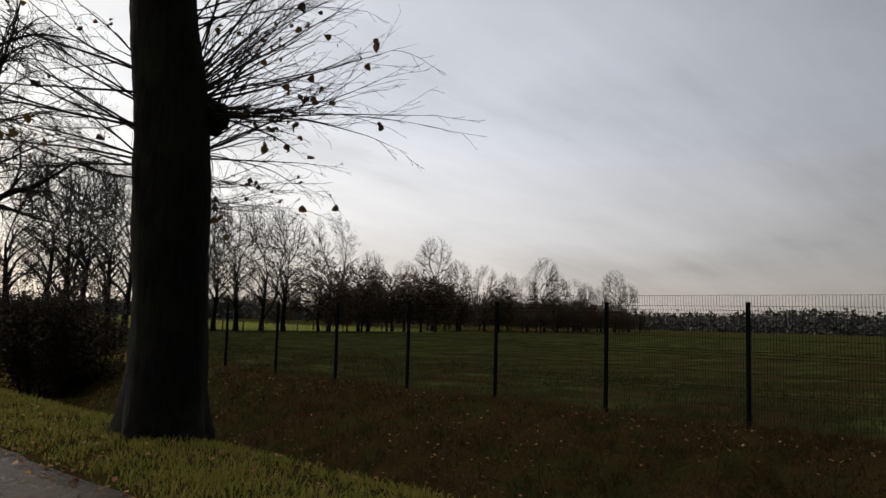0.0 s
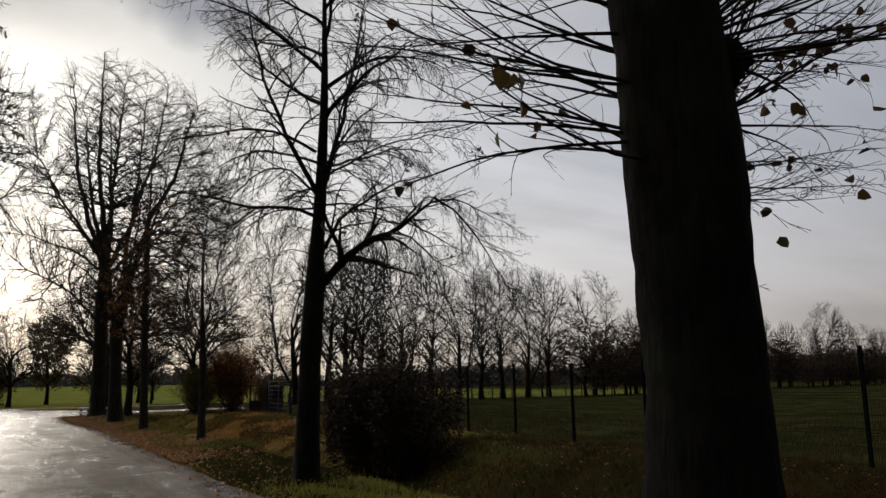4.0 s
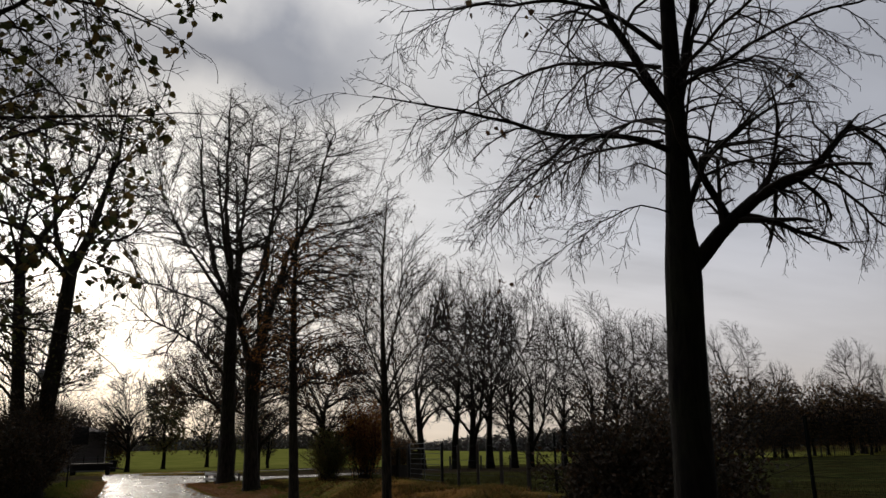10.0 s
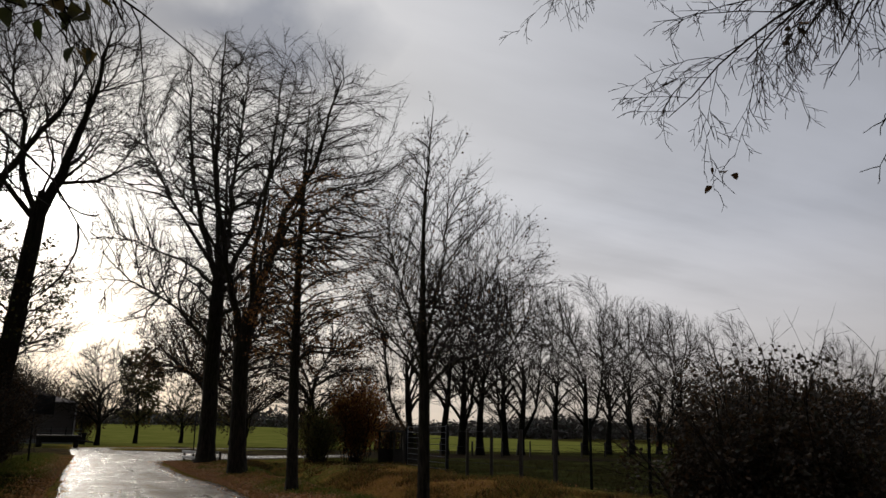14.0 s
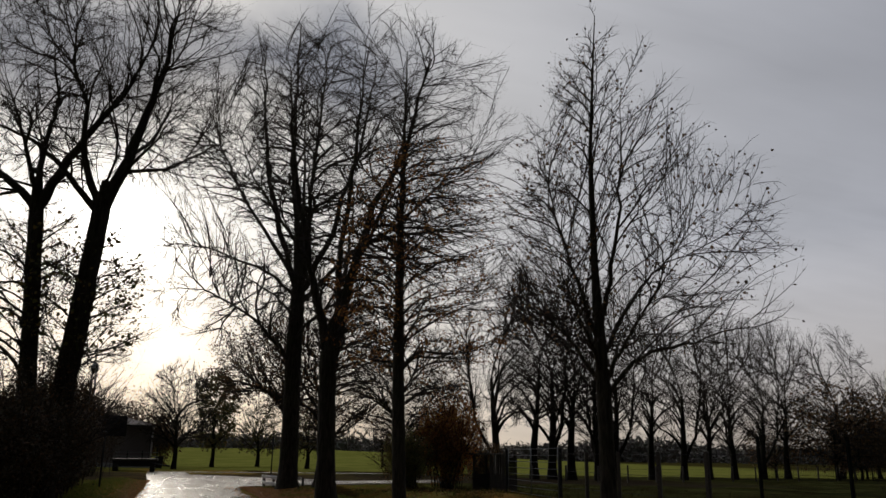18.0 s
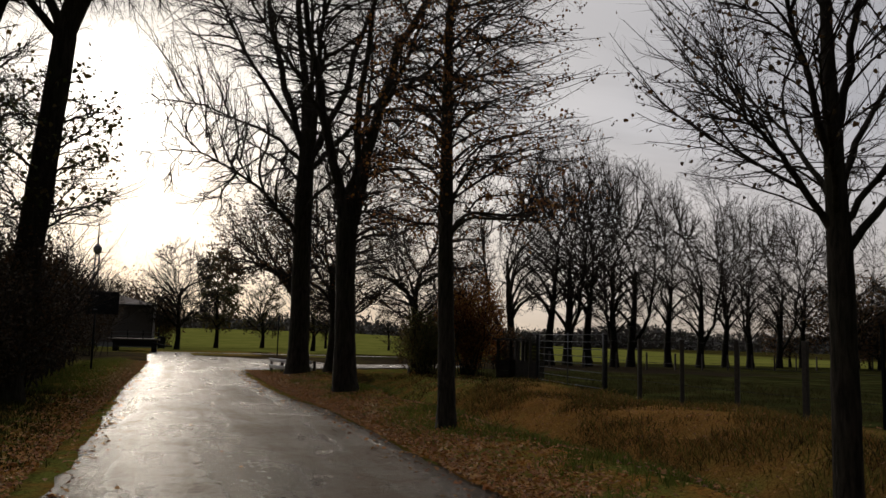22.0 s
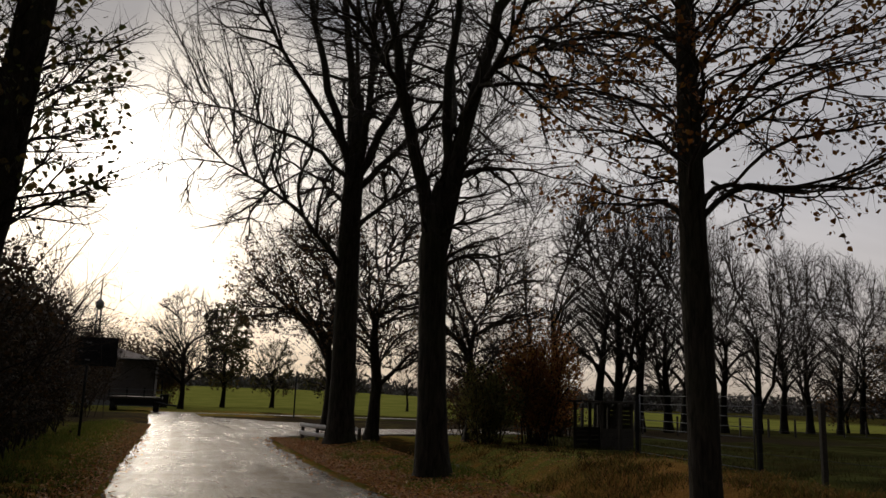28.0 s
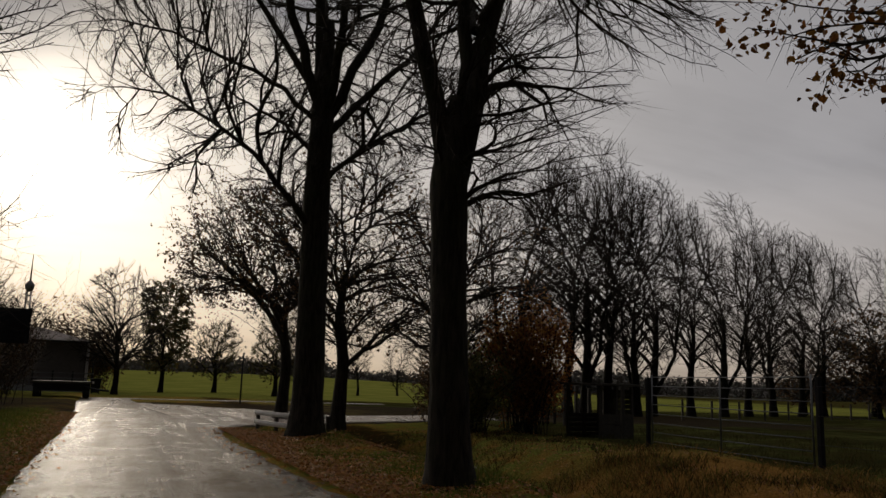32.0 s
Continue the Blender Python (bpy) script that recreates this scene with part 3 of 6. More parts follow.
def tree(name, at, label, trunk, trunk_r, limbs, seed, crown=None, levels=((9, 0.55, 0.5), (7, 0.5, 0.5), (5, 0.55, 0.5)),
         up=(0.02, 0.03, 0.02, -0.01), wob=(0.10, 0.12, 0.15, 0.18), angles=((25, 55), (25, 60), (25, 65)), twig_r=0.004,
         leaves=0, leaf=0.07, leaf_mat_=None, leaf_low=None, group="", bark_mat=None, flare=0.5, trunk_sides=14, clumps=1, ks=(7, 5, 4), sides=(4, 3, 3), bent=(), u0=(0.18, 0.12, 0.12)):
    """A bare tree. trunk: points; limbs: (height of start, compass degrees, rise degrees, length, radius)."""
    rng = np.random.default_rng(seed)
    base = thing(name, at, label, "tree", group)
    bm_ = bark_mat or BARK
    tp = np.array(trunk, float)
    s = np.linspace(0, 1, len(tp))
    m = 46 if trunk_sides > 8 else 10
    fine_s = np.linspace(0, 1, m) ** 1.25
    # smooth line through the trunk's points
    tp2 = np.stack([np.interp(fine_s, s, tp[:, i]) for i in range(3)], 1)
    for _ in range(2):
        tp2[1:-1] = (tp2[:-2] + 2 * tp2[1:-1] + tp2[2:]) / 4
    tr = np.interp(fine_s, s, np.array(trunk_r, float))
    tr = tr * (1 + flare * np.exp(-(tp2[:, 2]) / (1.1 * trunk_r[0] + 0.05)))
    v, f = tubes([(tp2[None], tr[None], trunk_sides)])
    if trunk_sides > 8:
        # roots, ribs and burrs
        ang = np.arctan2(v[:, 1], v[:, 0])
        lump = np.array([noise.noise(Vector((p[0] * 2.2, p[1] * 2.2, p[2] * 1.1 + seed))) + 0.6 * noise.noise(Vector((p[0] * 7, p[1] * 7, p[2] * 3 + seed))) for p in v])
        k = 1 + 0.16 * np.exp(-v[:, 2] / 0.45) * np.sin(5 * ang + seed) + 0.07 * lump + rng.normal(0, 0.012, len(v))
        axis = np.repeat(tp2, trunk_sides, 0)
        v = axis + (v - axis) * k[:, None]
    v[:trunk_sides, 2] -= 0.35
    part("trunk", mesh("trunk", v, f, bm_, True), base)
    L = np.array([x[3] for x in limbs], float)
    st = np.array([[np.interp(x[0], tp2[:, 2], tp2[:, i]) for i in range(3)] for x in limbs])
    az, el = np.radians([x[1] for x in limbs]), np.radians([x[2] for x in limbs])
    dirs = np.stack([np.sin(az) * np.cos(el), np.cos(az) * np.cos(el), np.sin(el)], 1)
    R = np.array([x[4] for x in limbs], float)
    p1, r1 = grow(rng, st, dirs, L, R, 12, wob[0] * 0.6, up[0], 0.08)
    if bent:
        p1 = np.concatenate([p1, np.stack([bend_line(line, 12, rng) for line, _ in bent])])
        r1 = np.concatenate([r1, np.stack([r0 * np.linspace(1, 0.16, 12) for _, r0 in bent])])
        R = np.concatenate([R, [r0 for _, r0 in bent]])
    for i in range(len(p1)):
        v, f = tubes([(p1[i:i + 1], r1[i:i + 1], (8 if R[i] > 0.04 else 5) if trunk_sides > 8 else 5)])
        part("limb", mesh("limb", v, f, bm_ if R[i] > 0.03 else TWIG, True), base)
    pts, rad = p1, r1
    made = []
    for lv, (each, ratio, tip) in enumerate(levels):
        a, d, l, r = sprout(rng, pts, rad, each, u0[lv], 1.0, *angles[lv], ratio, 0.55, tip)
        if crown is not None:
            l = bounded(a, d, l, np.array(crown[:3]), np.array(crown[3:]))
        keep = l > 0.06
        a, d, l, r = a[keep], d[keep], l[keep], r[keep]
        last = lv == len(levels) - 1
        kk = 3 if last else ks[lv]
        pts, rad = grow(rng, a, d, l, np.maximum(r, twig_r), kk, wob[lv + 1], up[lv + 1], 0.4)
        rad = np.maximum(rad, twig_r * 0.7)
        made.append((pts, rad, 3 if last else sides[lv]))
    v, f = tubes(made[:1])
    part("branchwork", mesh("branchwork", v, f, TWIG, True), base, kind="stuff")
    if len(made) > 1:
        v, f = tubes(made[1:])
        part("twig_growth", mesh("twig_growth", v, f, TWIG), base, kind="stuff")
    if leaves:
        tip_pts = np.concatenate([g[0][:, -2:].reshape(-1, 3) for g in made[-2:]])
        if leaf_low is not None:
            tip_pts = tip_pts[leaf_low(tip_pts)]
        if len(tip_pts):
            pick = tip_pts[rng.integers(0, len(tip_pts), max(1, leaves // clumps))]
            pick = np.repeat(pick, clumps, 0) + rng.normal(0, leaf * 0.9, (len(pick) * clumps, 3)) * (clumps > 1)
            v, f = leaf_cards(rng, pick, leaf, 0.8, trunk_sides > 8)
            part("leafage", mesh("leafage", v, f, leaf_mat_ or LEAF_DRY), base, "last withered leaves", "stuff")
    return base


def ring_limbs(seed, count, s0, s1, rise0, rise1, len0, len1, r0, r1):
    """Limbs turning round the trunk, from the lowest (…0) to the highest (…1)."""
    r = random.Random(seed)
    out = []
    for i in range(count):
        u = i / max(1, count - 1)
        out.append((s0 + (s1 - s0) * u, (i * 137.5 + r.uniform(-25, 25) + seed * 40) % 360, rise0 + (rise1 - rise0) * u + r.uniform(-8, 8),
                    (len0 + (len1 - len0) * u) * r.uniform(0.8, 1.15), r0 + (r1 - r0) * u))
    return out


def profile_tips(seed, n, profile, centre=(0.0, 0.0), inner=0.42, toward=90.0, more=1.0, less=1.0):
    """Ends of the outer branches, spread through a crown given by (height, radius) pairs."""
    rng = np.random.default_rng(seed)
    zs, rs = np.array(profile, float).T
    zz = np.linspace(zs[0], zs[-1], 200)
    wgt = np.interp(zz, zs, rs) ** 1.7 + 0.02
    z = np.interp(rng.random(n), np.cumsum(wgt) / wgt.sum(), zz)
    az = rng.uniform(0, 2 * math.pi, n)
    bulge = 1 + 0.10 * np.sin(3 * az + seed) * np.sin(z * 0.9 + seed) + 0.07 * np.sin(7 * az + 2.1 * z)
    side = less + (more - less) * (0.5 + 0.5 * np.cos(az - radians(toward)))
    rho = np.interp(z, zs, rs) * rng.random(n) ** inner * bulge * side
    return np.stack([centre[0] + rho * np.sin(az), centre[1] + rho * np.cos(az), z], 1)


def branch_net(rng, skeleton, tips, lean, every, r_tip, power, inertia, wob, up):
    """Branches that fork again and again from the skeleton's lines until they reach every tip. Gives chains of (points, radii)."""
    S, T, R = [], [], []
    for pts, rad in skeleton:
        d = np.concatenate([[0], np.cumsum(np.linalg.norm(np.diff(pts, axis=0), axis=1))])
        u = np.linspace(0, d[-1], max(2, int(d[-1] / every) + 1))
        q = np.stack([np.interp(u, d, pts[:, i]) for i in range(3)], 1)
        S.append(q), T.append(unit(np.gradient(q, axis=0))), R.append(np.interp(u, d, rad))
    S, T, R = np.concatenate(S), np.concatenate(T), np.concatenate(R)
    v = tips[:, None] - S[None]
    L = np.linalg.norm(v, axis=2)
    cos = (v * T[None]).sum(2) / np.maximum(L, 1e-6)
    root = np.argmin(L * (1 + lean * (1 - cos)), axis=1)
    chains = []
    stack = []
    for r in np.unique(root):
        stack.append((S[r], T[r], np.nonzero(root == r)[0], R[r] * 0.8, True))
    while stack:
        p, d, idx, cap, fresh = stack.pop()
        line, radii = [p], [min(cap, r_tip * len(idx) ** power)]
        while True:
            vv = tips[idx] - p
            dist = np.linalg.norm(vv, axis=1)
            uu = vv / np.maximum(dist, 1e-6)[:, None]
            m = uu.mean(0)
            spread = 1 - np.linalg.norm(m)
            if len(idx) == 1:
                mid = p + unit(d * inertia + m) * dist[0] * 0.5 + rng.normal(0, wob * 0.25, 3) * dist[0]
                line += [mid, tips[idx[0]]]
                radii += [r_tip * 0.85, r_tip * 0.5]
                break
            if not (fresh and spread > 0.16):
                d = unit(d * inertia + unit(m) + rng.normal(0, wob, 3) + np.array([0, 0, up]))
                p = p + d * max(0.10, 0.30 * dist.mean())
                line.append(p)
                radii.append(min(radii[-1], r_tip * len(idx) ** power))
                vv = tips[idx] - p
                uu = unit(vv)
            w_, e_ = np.linalg.eigh(np.cov(uu.T))
            pr = uu @ e_[:, 2]
            cut = np.quantile(pr, rng.uniform(0.32, 0.68))
            part_a = pr > cut
            if part_a.all() or not part_a.any():
                part_a = np.arange(len(idx)) % 2 == 0
            A, B = idx[part_a], idx[~part_a]
            if len(A) < len(B):
                A, B = B, A
            stack.append((p, d, B, radii[-1] * 0.9, fresh and spread > 0.16))
            idx = A
        chains.append((np.array(line), np.array(radii)))
    return chains


def even_chain(line, rad, k):
    """A forked line, rounded at its bends, as k even points."""
    p, r = line, rad
    if len(p) > 2:
        q = np.repeat(p, 2, 0)[1:-1].reshape(-1, 2, 3)
        a, b = q[:, 0] * 0.75 + q[:, 1] * 0.25, q[:, 0] * 0.25 + q[:, 1] * 0.75
        rq = np.repeat(r, 2)[1:-1].reshape(-1, 2)
        p = np.concatenate([p[:1], np.stack([a, b], 1).reshape(-1, 3), p[-1:]])
        r = np.concatenate([r[:1], np.stack([rq[:, 0] * 0.75 + rq[:, 1] * 0.25, rq[:, 0] * 0.25 + rq[:, 1] * 0.75], 1).ravel(), r[-1:]])
    s = np.concatenate([[0], np.cumsum(np.linalg.norm(np.diff(p, axis=0), axis=1))])
    u = np.linspace(0, s[-1], k)
    return np.stack([np.interp(u, s, p[:, i]) for i in range(3)], 1), np.interp(u, s, r)


def net_tree(name, at, label, trunk, trunk_r, seed, tips, bent=(), low=2.0, lean=2.0, every=0.5, r_tip=0.008, power=0.42, inertia=0.45, wob=0.10, up=0.0,
             spray=(8, 0.5, 18, 55), spray_r=0.005, droop=0.0, limb_r=0.035, leaves=0, leaf=0.07, leaf_mat_=None, leaf_low=None, clumps=1, group="", bark_mat=None, flare=0.4, trunk_sides=14, full=True, widest=9.0):
    """A bare tree whose branches fill a crown. spray: fine twigs on each branch, their length and their angles."""
    rng = np.random.default_rng(seed)
    base = thing(name, at, label, "tree", group)
    bm_ = bark_mat or BARK
    tp = np.array(trunk, float)
    s = np.linspace(0, 1, len(tp))
    m = 46 if trunk_sides > 8 else 12
    fine_s = np.linspace(0, 1, m) ** 1.2
    tp2 = np.stack([np.interp(fine_s, s, tp[:, i]) for i in range(3)], 1)
    for _ in range(2):
        tp2[1:-1] = (tp2[:-2] + 2 * tp2[1:-1] + tp2[2:]) / 4
    tr = np.interp(fine_s, s, np.array(trunk_r, float))
    skeleton = [(tp2[tp2[:, 2] >= low], np.minimum(tr[tp2[:, 2] >= low], widest))] if (tp2[:, 2] >= low).sum() > 1 else []
    tr = tr * (1 + flare * np.exp(-(tp2[:, 2]) / (1.1 * trunk_r[0] + 0.05)))
    v, f = tubes([(tp2[None], tr[None], trunk_sides)])
    if trunk_sides > 8:
        ang = np.arctan2(v[:, 1], v[:, 0])
        lump = np.array([noise.noise(Vector((p[0] * 2.2, p[1] * 2.2, p[2] * 1.1 + seed))) + 0.6 * noise.noise(Vector((p[0] * 7, p[1] * 7, p[2] * 3 + seed))) for p in v])
        k = 1 + 0.16 * np.exp(-v[:, 2] / 0.45) * np.sin(5 * ang + seed) + 0.08 * lump + rng.normal(0, 0.012, len(v))
        axis = np.repeat(tp2, trunk_sides, 0)
        v = axis + (v - axis) * k[:, None]
    v[:trunk_sides, 2] -= 0.35
    part("trunk", mesh("trunk", v, f, bm_, True), base)
    for line, r0 in bent:
        q, rq = bend_line(line, 16, rng), r0 * np.linspace(1, 0.14, 16)
        v, f = tubes([(q[None], rq[None], 8 if trunk_sides > 8 else 5)])
        part("limb", mesh("limb", v, f, bm_, True), base)
        skeleton.append((q[2:], rq[2:]))
    chains = branch_net(rng, skeleton, tips, lean, every, r_tip, power, inertia, wob, up)
    groups = {}
    for line, rad in chains:
        ln = np.linalg.norm(np.diff(line, axis=0), axis=1).sum()
        if rad[0] >= limb_r and ln > 1.0:
            q, rq = even_chain(line, rad, 14)
            v, f = tubes([(q[None], rq[None], 7 if trunk_sides > 8 else 5)])
            part("limb", mesh("limb", v, f, bm_, True), base)
            key = ("made", 14)
        else:
            k = 8 if len(line) > 5 else 6 if len(line) > 3 else 4
            key = (4 if rad[0] > 0.018 and trunk_sides > 8 else 3, k)
            q, rq = even_chain(line, rad, k)
        groups.setdefault(key, []).append((q, rq))
    arrays = {key: (np.stack([q for q, _ in g]), np.stack([r for _, r in g])) for key, g in groups.items()}
    v, f = tubes([(p, r, key[0]) for key, (p, r) in arrays.items() if key[0] != "made"])
    part("branchwork", mesh("branchwork", v, f, TWIG, True), base, kind="stuff")
    feet, ends, radii = [], [], []
    for key, (p, r) in arrays.items():
        a, d, l, rr_ = sprout(rng, p, r, int(spray[0] * (1.8 if key[1] >= 8 else 1.0)), 0.30 if key[1] < 8 else 0.45, 1.0, spray[2], spray[3], 0.0, 0.55)
        l = spray[1] * rng.uniform(0.45, 1.3, len(a))
        feet.append(a), ends.append(a + unit(d + np.array([0, 0, up * 2 - droop])) * l[:, None]), radii.append(np.minimum(np.maximum(rr_, spray_r * 0.6), spray_r))
    feet, ends, radii = np.concatenate(feet), np.concatenate(ends), np.concatenate(radii)
    v, f = cones(feet, ends, radii)
    part("twig_growth", mesh("twig_growth", v, f, TWIG), base, kind="stuff")
    if leaves:
        spots = np.concatenate([ends, (feet + ends) / 2])
        if leaf_low is not None:
            spots = spots[leaf_low(spots)]
        if len(spots):
            pick = spots[rng.integers(0, len(spots), max(1, leaves // clumps))]
            pick = np.repeat(pick, clumps, 0) + rng.normal(0, leaf * 0.9, (len(pick) * clumps, 3)) * (clumps > 1)
            v, f = leaf_cards(rng, pick, leaf, 0.8, full and trunk_sides > 8)
            part("leafage", mesh("leafage", v, f, leaf_mat_ or LEAF_DRY), base, "last withered leaves", "stuff")
    return base


AVENUE = "bare trees along the lane"
# big pollarded trunk with a burr that throws thin shoots over the ditch
limbs = [(4.1 + 0.03 * (i % 5), 62 + (i * 37) % 75, -6 + (i * 23) % 74, 2.5 + 0.2 * (i % 7), 0.015 + 0.003 * (i % 4)) for i in range(30)]
limbs += [(3.45 + 0.05 * (i % 4), 60 + (i * 33) % 70, 5 + (i * 21) % 58, 2.3 + 0.17 * (i % 6), 0.016) for i in range(16)]
limbs += [(2.85 + 0.1 * (i % 5), 66 + (i * 29) % 60, -12 + (i * 17) % 30, 1.5 + 0.14 * (i % 5), 0.009) for i in range(12)]
limbs += [(4.9 + 0.2 * (i % 6), 55 + (i * 41) % 90, 8 + (i * 19) % 66, 2.6 + 0.15 * (i % 6), 0.017) for i in range(16)]
limbs += [(3.2 + 0.22 * (i % 7), 272 + (i * 31) % 75, -4 + (i * 19) % 46, 2.9 + 0.18 * (i % 5), 0.02) for i in range(18)]
limbs += ring_limbs(5, 16, 5.4, 8.0, 35, 75, 4.6, 4.5, 0.07, 0.09)
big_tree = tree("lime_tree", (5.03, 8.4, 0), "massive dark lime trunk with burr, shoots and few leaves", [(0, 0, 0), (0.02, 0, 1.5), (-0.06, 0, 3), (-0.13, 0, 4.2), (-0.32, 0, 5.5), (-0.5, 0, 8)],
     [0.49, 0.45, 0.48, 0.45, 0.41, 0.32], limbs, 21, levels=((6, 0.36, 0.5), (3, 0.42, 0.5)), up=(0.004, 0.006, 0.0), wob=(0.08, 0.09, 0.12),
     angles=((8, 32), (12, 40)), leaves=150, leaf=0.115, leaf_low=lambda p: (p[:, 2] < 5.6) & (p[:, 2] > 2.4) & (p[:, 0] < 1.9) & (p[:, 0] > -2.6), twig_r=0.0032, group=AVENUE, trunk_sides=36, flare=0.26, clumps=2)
bm = bmesh.new()
bmesh.ops.create_icosphere(bm, subdivisions=4, radius=0.32)
for vert in bm.verts:
    vert.co = vert.co * (1 + 0.3 * noise.noise(vert.co * 6) + 0.12 * noise.noise(vert.co * 17))
    vert.co.z *= 0.75
me = bpy.data.meshes.new("burr")
bm.to_mesh(me)
bm.free()
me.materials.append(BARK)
burr = part("burr", me, big_tree, "swollen burr that throws shoots")
burr.location = (0.34, 0.0, 4.15)

# forked tree with a low limb out over the ditch
bent = [([(-0.02, 0, 3.02), (0.20, -0.12, 3.26), (0.42, -0.25, 3.62), (1.2, -0.5, 4.05), (1.75, -0.4, 4.45), (2.05, -0.3, 4.75)], 0.128), ([(0.38, -0.22, 3.5), (0.34, -0.15, 3.72), (0.16, -0.1, 4.0), (0.04, -0.08, 4.4), (0.1, -0.1, 5.0), (0.3, -0.2, 5.8)], 0.062),
        ([(2.0, -0.3, 4.7), (2.4, -0.3, 4.55), (2.9, -0.3, 4.0), (3.3, -0.25, 3.5), (3.65, -0.2, 3.05)], 0.035), ([(1.15, -0.45, 4.05), (1.5, -0.5, 3.9), (1.8, -0.6, 3.55), (2.3, -0.6, 3.35), (2.8, -0.6, 3.2)], 0.03),
        ([(1.9, -0.35, 4.6), (2.5, -0.2, 4.75), (3.2, 0, 4.6), (3.9, 0.1, 4.4)], 0.028),
        ([(0.0, 0, 3.5), (0.38, 0.05, 4.25), (1.0, 0.1, 4.7), (1.6, 0.2, 5.1), (2.3, 0.3, 5.25)], 0.06), ([(0.05, 0.05, 4.45), (0.75, 0.4, 4.65), (1.4, 0.6, 4.65), (2.0, 0.8, 4.5), (2.8, 0.9, 4.2)], 0.032),
        ([(0.05, 0, 5.05), (0.55, 0.2, 5.3), (1.0, 0.3, 5.45), (1.5, 0.3, 5.7), (2.4, 0.4, 5.75)], 0.045), ([(0.0, 0, 4.5), (0.25, 0, 5.2), (0.42, 0, 6.0), (0.7, 0, 7.4), (0.9, 0, 8.6)], 0.075),
        ([(-0.05, 0, 4.7), (-0.5, 0.1, 5.5), (-0.78, 0.15, 6.2), (-1.1, 0.2, 7.3), (-1.3, 0.2, 8.3)], 0.07), ([(-0.05, 0, 4.25), (-0.6, 0.1, 4.4), (-1.05, 0.25, 4.33), (-1.7, 0.35, 4.5), (-2.9, 0.5, 4.62)], 0.05),
        ([(-1.0, 0.2, 4.33), (-1.5, 0.25, 3.9), (-2.0, 0.3, 3.4)], 0.026), ([(-0.12, 0, 3.62), (-0.42, 0.05, 3.70), (-0.85, 0.1, 3.5), (-1.25, 0.1, 3.2), (-1.6, 0.1, 2.95)], 0.014),
        ([(-0.05, 0, 5.35), (-0.7, -0.1, 5.6), (-1.4, -0.2, 5.5), (-2.1, -0.3, 5.25), (-2.9, -0.3, 5.0)], 0.045), ([(-0.05, 0, 4.65), (-0.6, -0.2, 4.98), (-1.05, -0.3, 4.85), (-1.4, -0.4, 4.5), (-1.7, -0.4, 4.05)], 0.034),
        ([(-0.1, 0, 4.0), (-0.5, -0.1, 4.05), (-0.95, -0.15, 3.85)], 0.016), ([(0, 0.1, 4.6), (0.2, 0.9, 5.0), (0.3, 1.8, 5.0), (0.4, 2.6, 4.7)], 0.04), ([(0, -0.1, 5.0), (0.1, -0.9, 5.3), (0, -1.8, 5.2), (-0.1, -2.4, 4.9)], 0.035),
        ([(0, 0.1, 5.2), (-0.6, 1.0, 5.6), (-1.1, 2.0, 5.6), (-1.4, 2.8, 5.3)], 0.04), ([(0.05, -0.1, 4.9), (0.7, -0.8, 5.3), (1.3, -1.5, 5.4), (1.8, -2.0, 5.2)], 0.035), ([(-0.05, 0.1, 4.4), (-0.5, 0.9, 4.5), (-0.9, 1.7, 4.2), (-1.1, 2.3, 3.8)], 0.03)]
limbs = ring_limbs(14, 9, 5.9, 8.2, 20, 70, 3.0, 2.0, 0.045, 0.03)
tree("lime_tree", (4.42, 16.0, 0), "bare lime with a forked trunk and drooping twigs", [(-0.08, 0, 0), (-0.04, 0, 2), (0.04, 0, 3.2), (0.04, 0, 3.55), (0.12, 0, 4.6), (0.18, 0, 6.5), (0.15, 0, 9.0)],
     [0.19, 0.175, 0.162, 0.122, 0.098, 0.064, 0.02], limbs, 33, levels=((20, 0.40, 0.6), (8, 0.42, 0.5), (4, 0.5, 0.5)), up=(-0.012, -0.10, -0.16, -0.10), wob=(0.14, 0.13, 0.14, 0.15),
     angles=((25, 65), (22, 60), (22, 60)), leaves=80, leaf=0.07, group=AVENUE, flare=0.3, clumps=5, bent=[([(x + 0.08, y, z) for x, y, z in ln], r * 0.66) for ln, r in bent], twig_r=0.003)
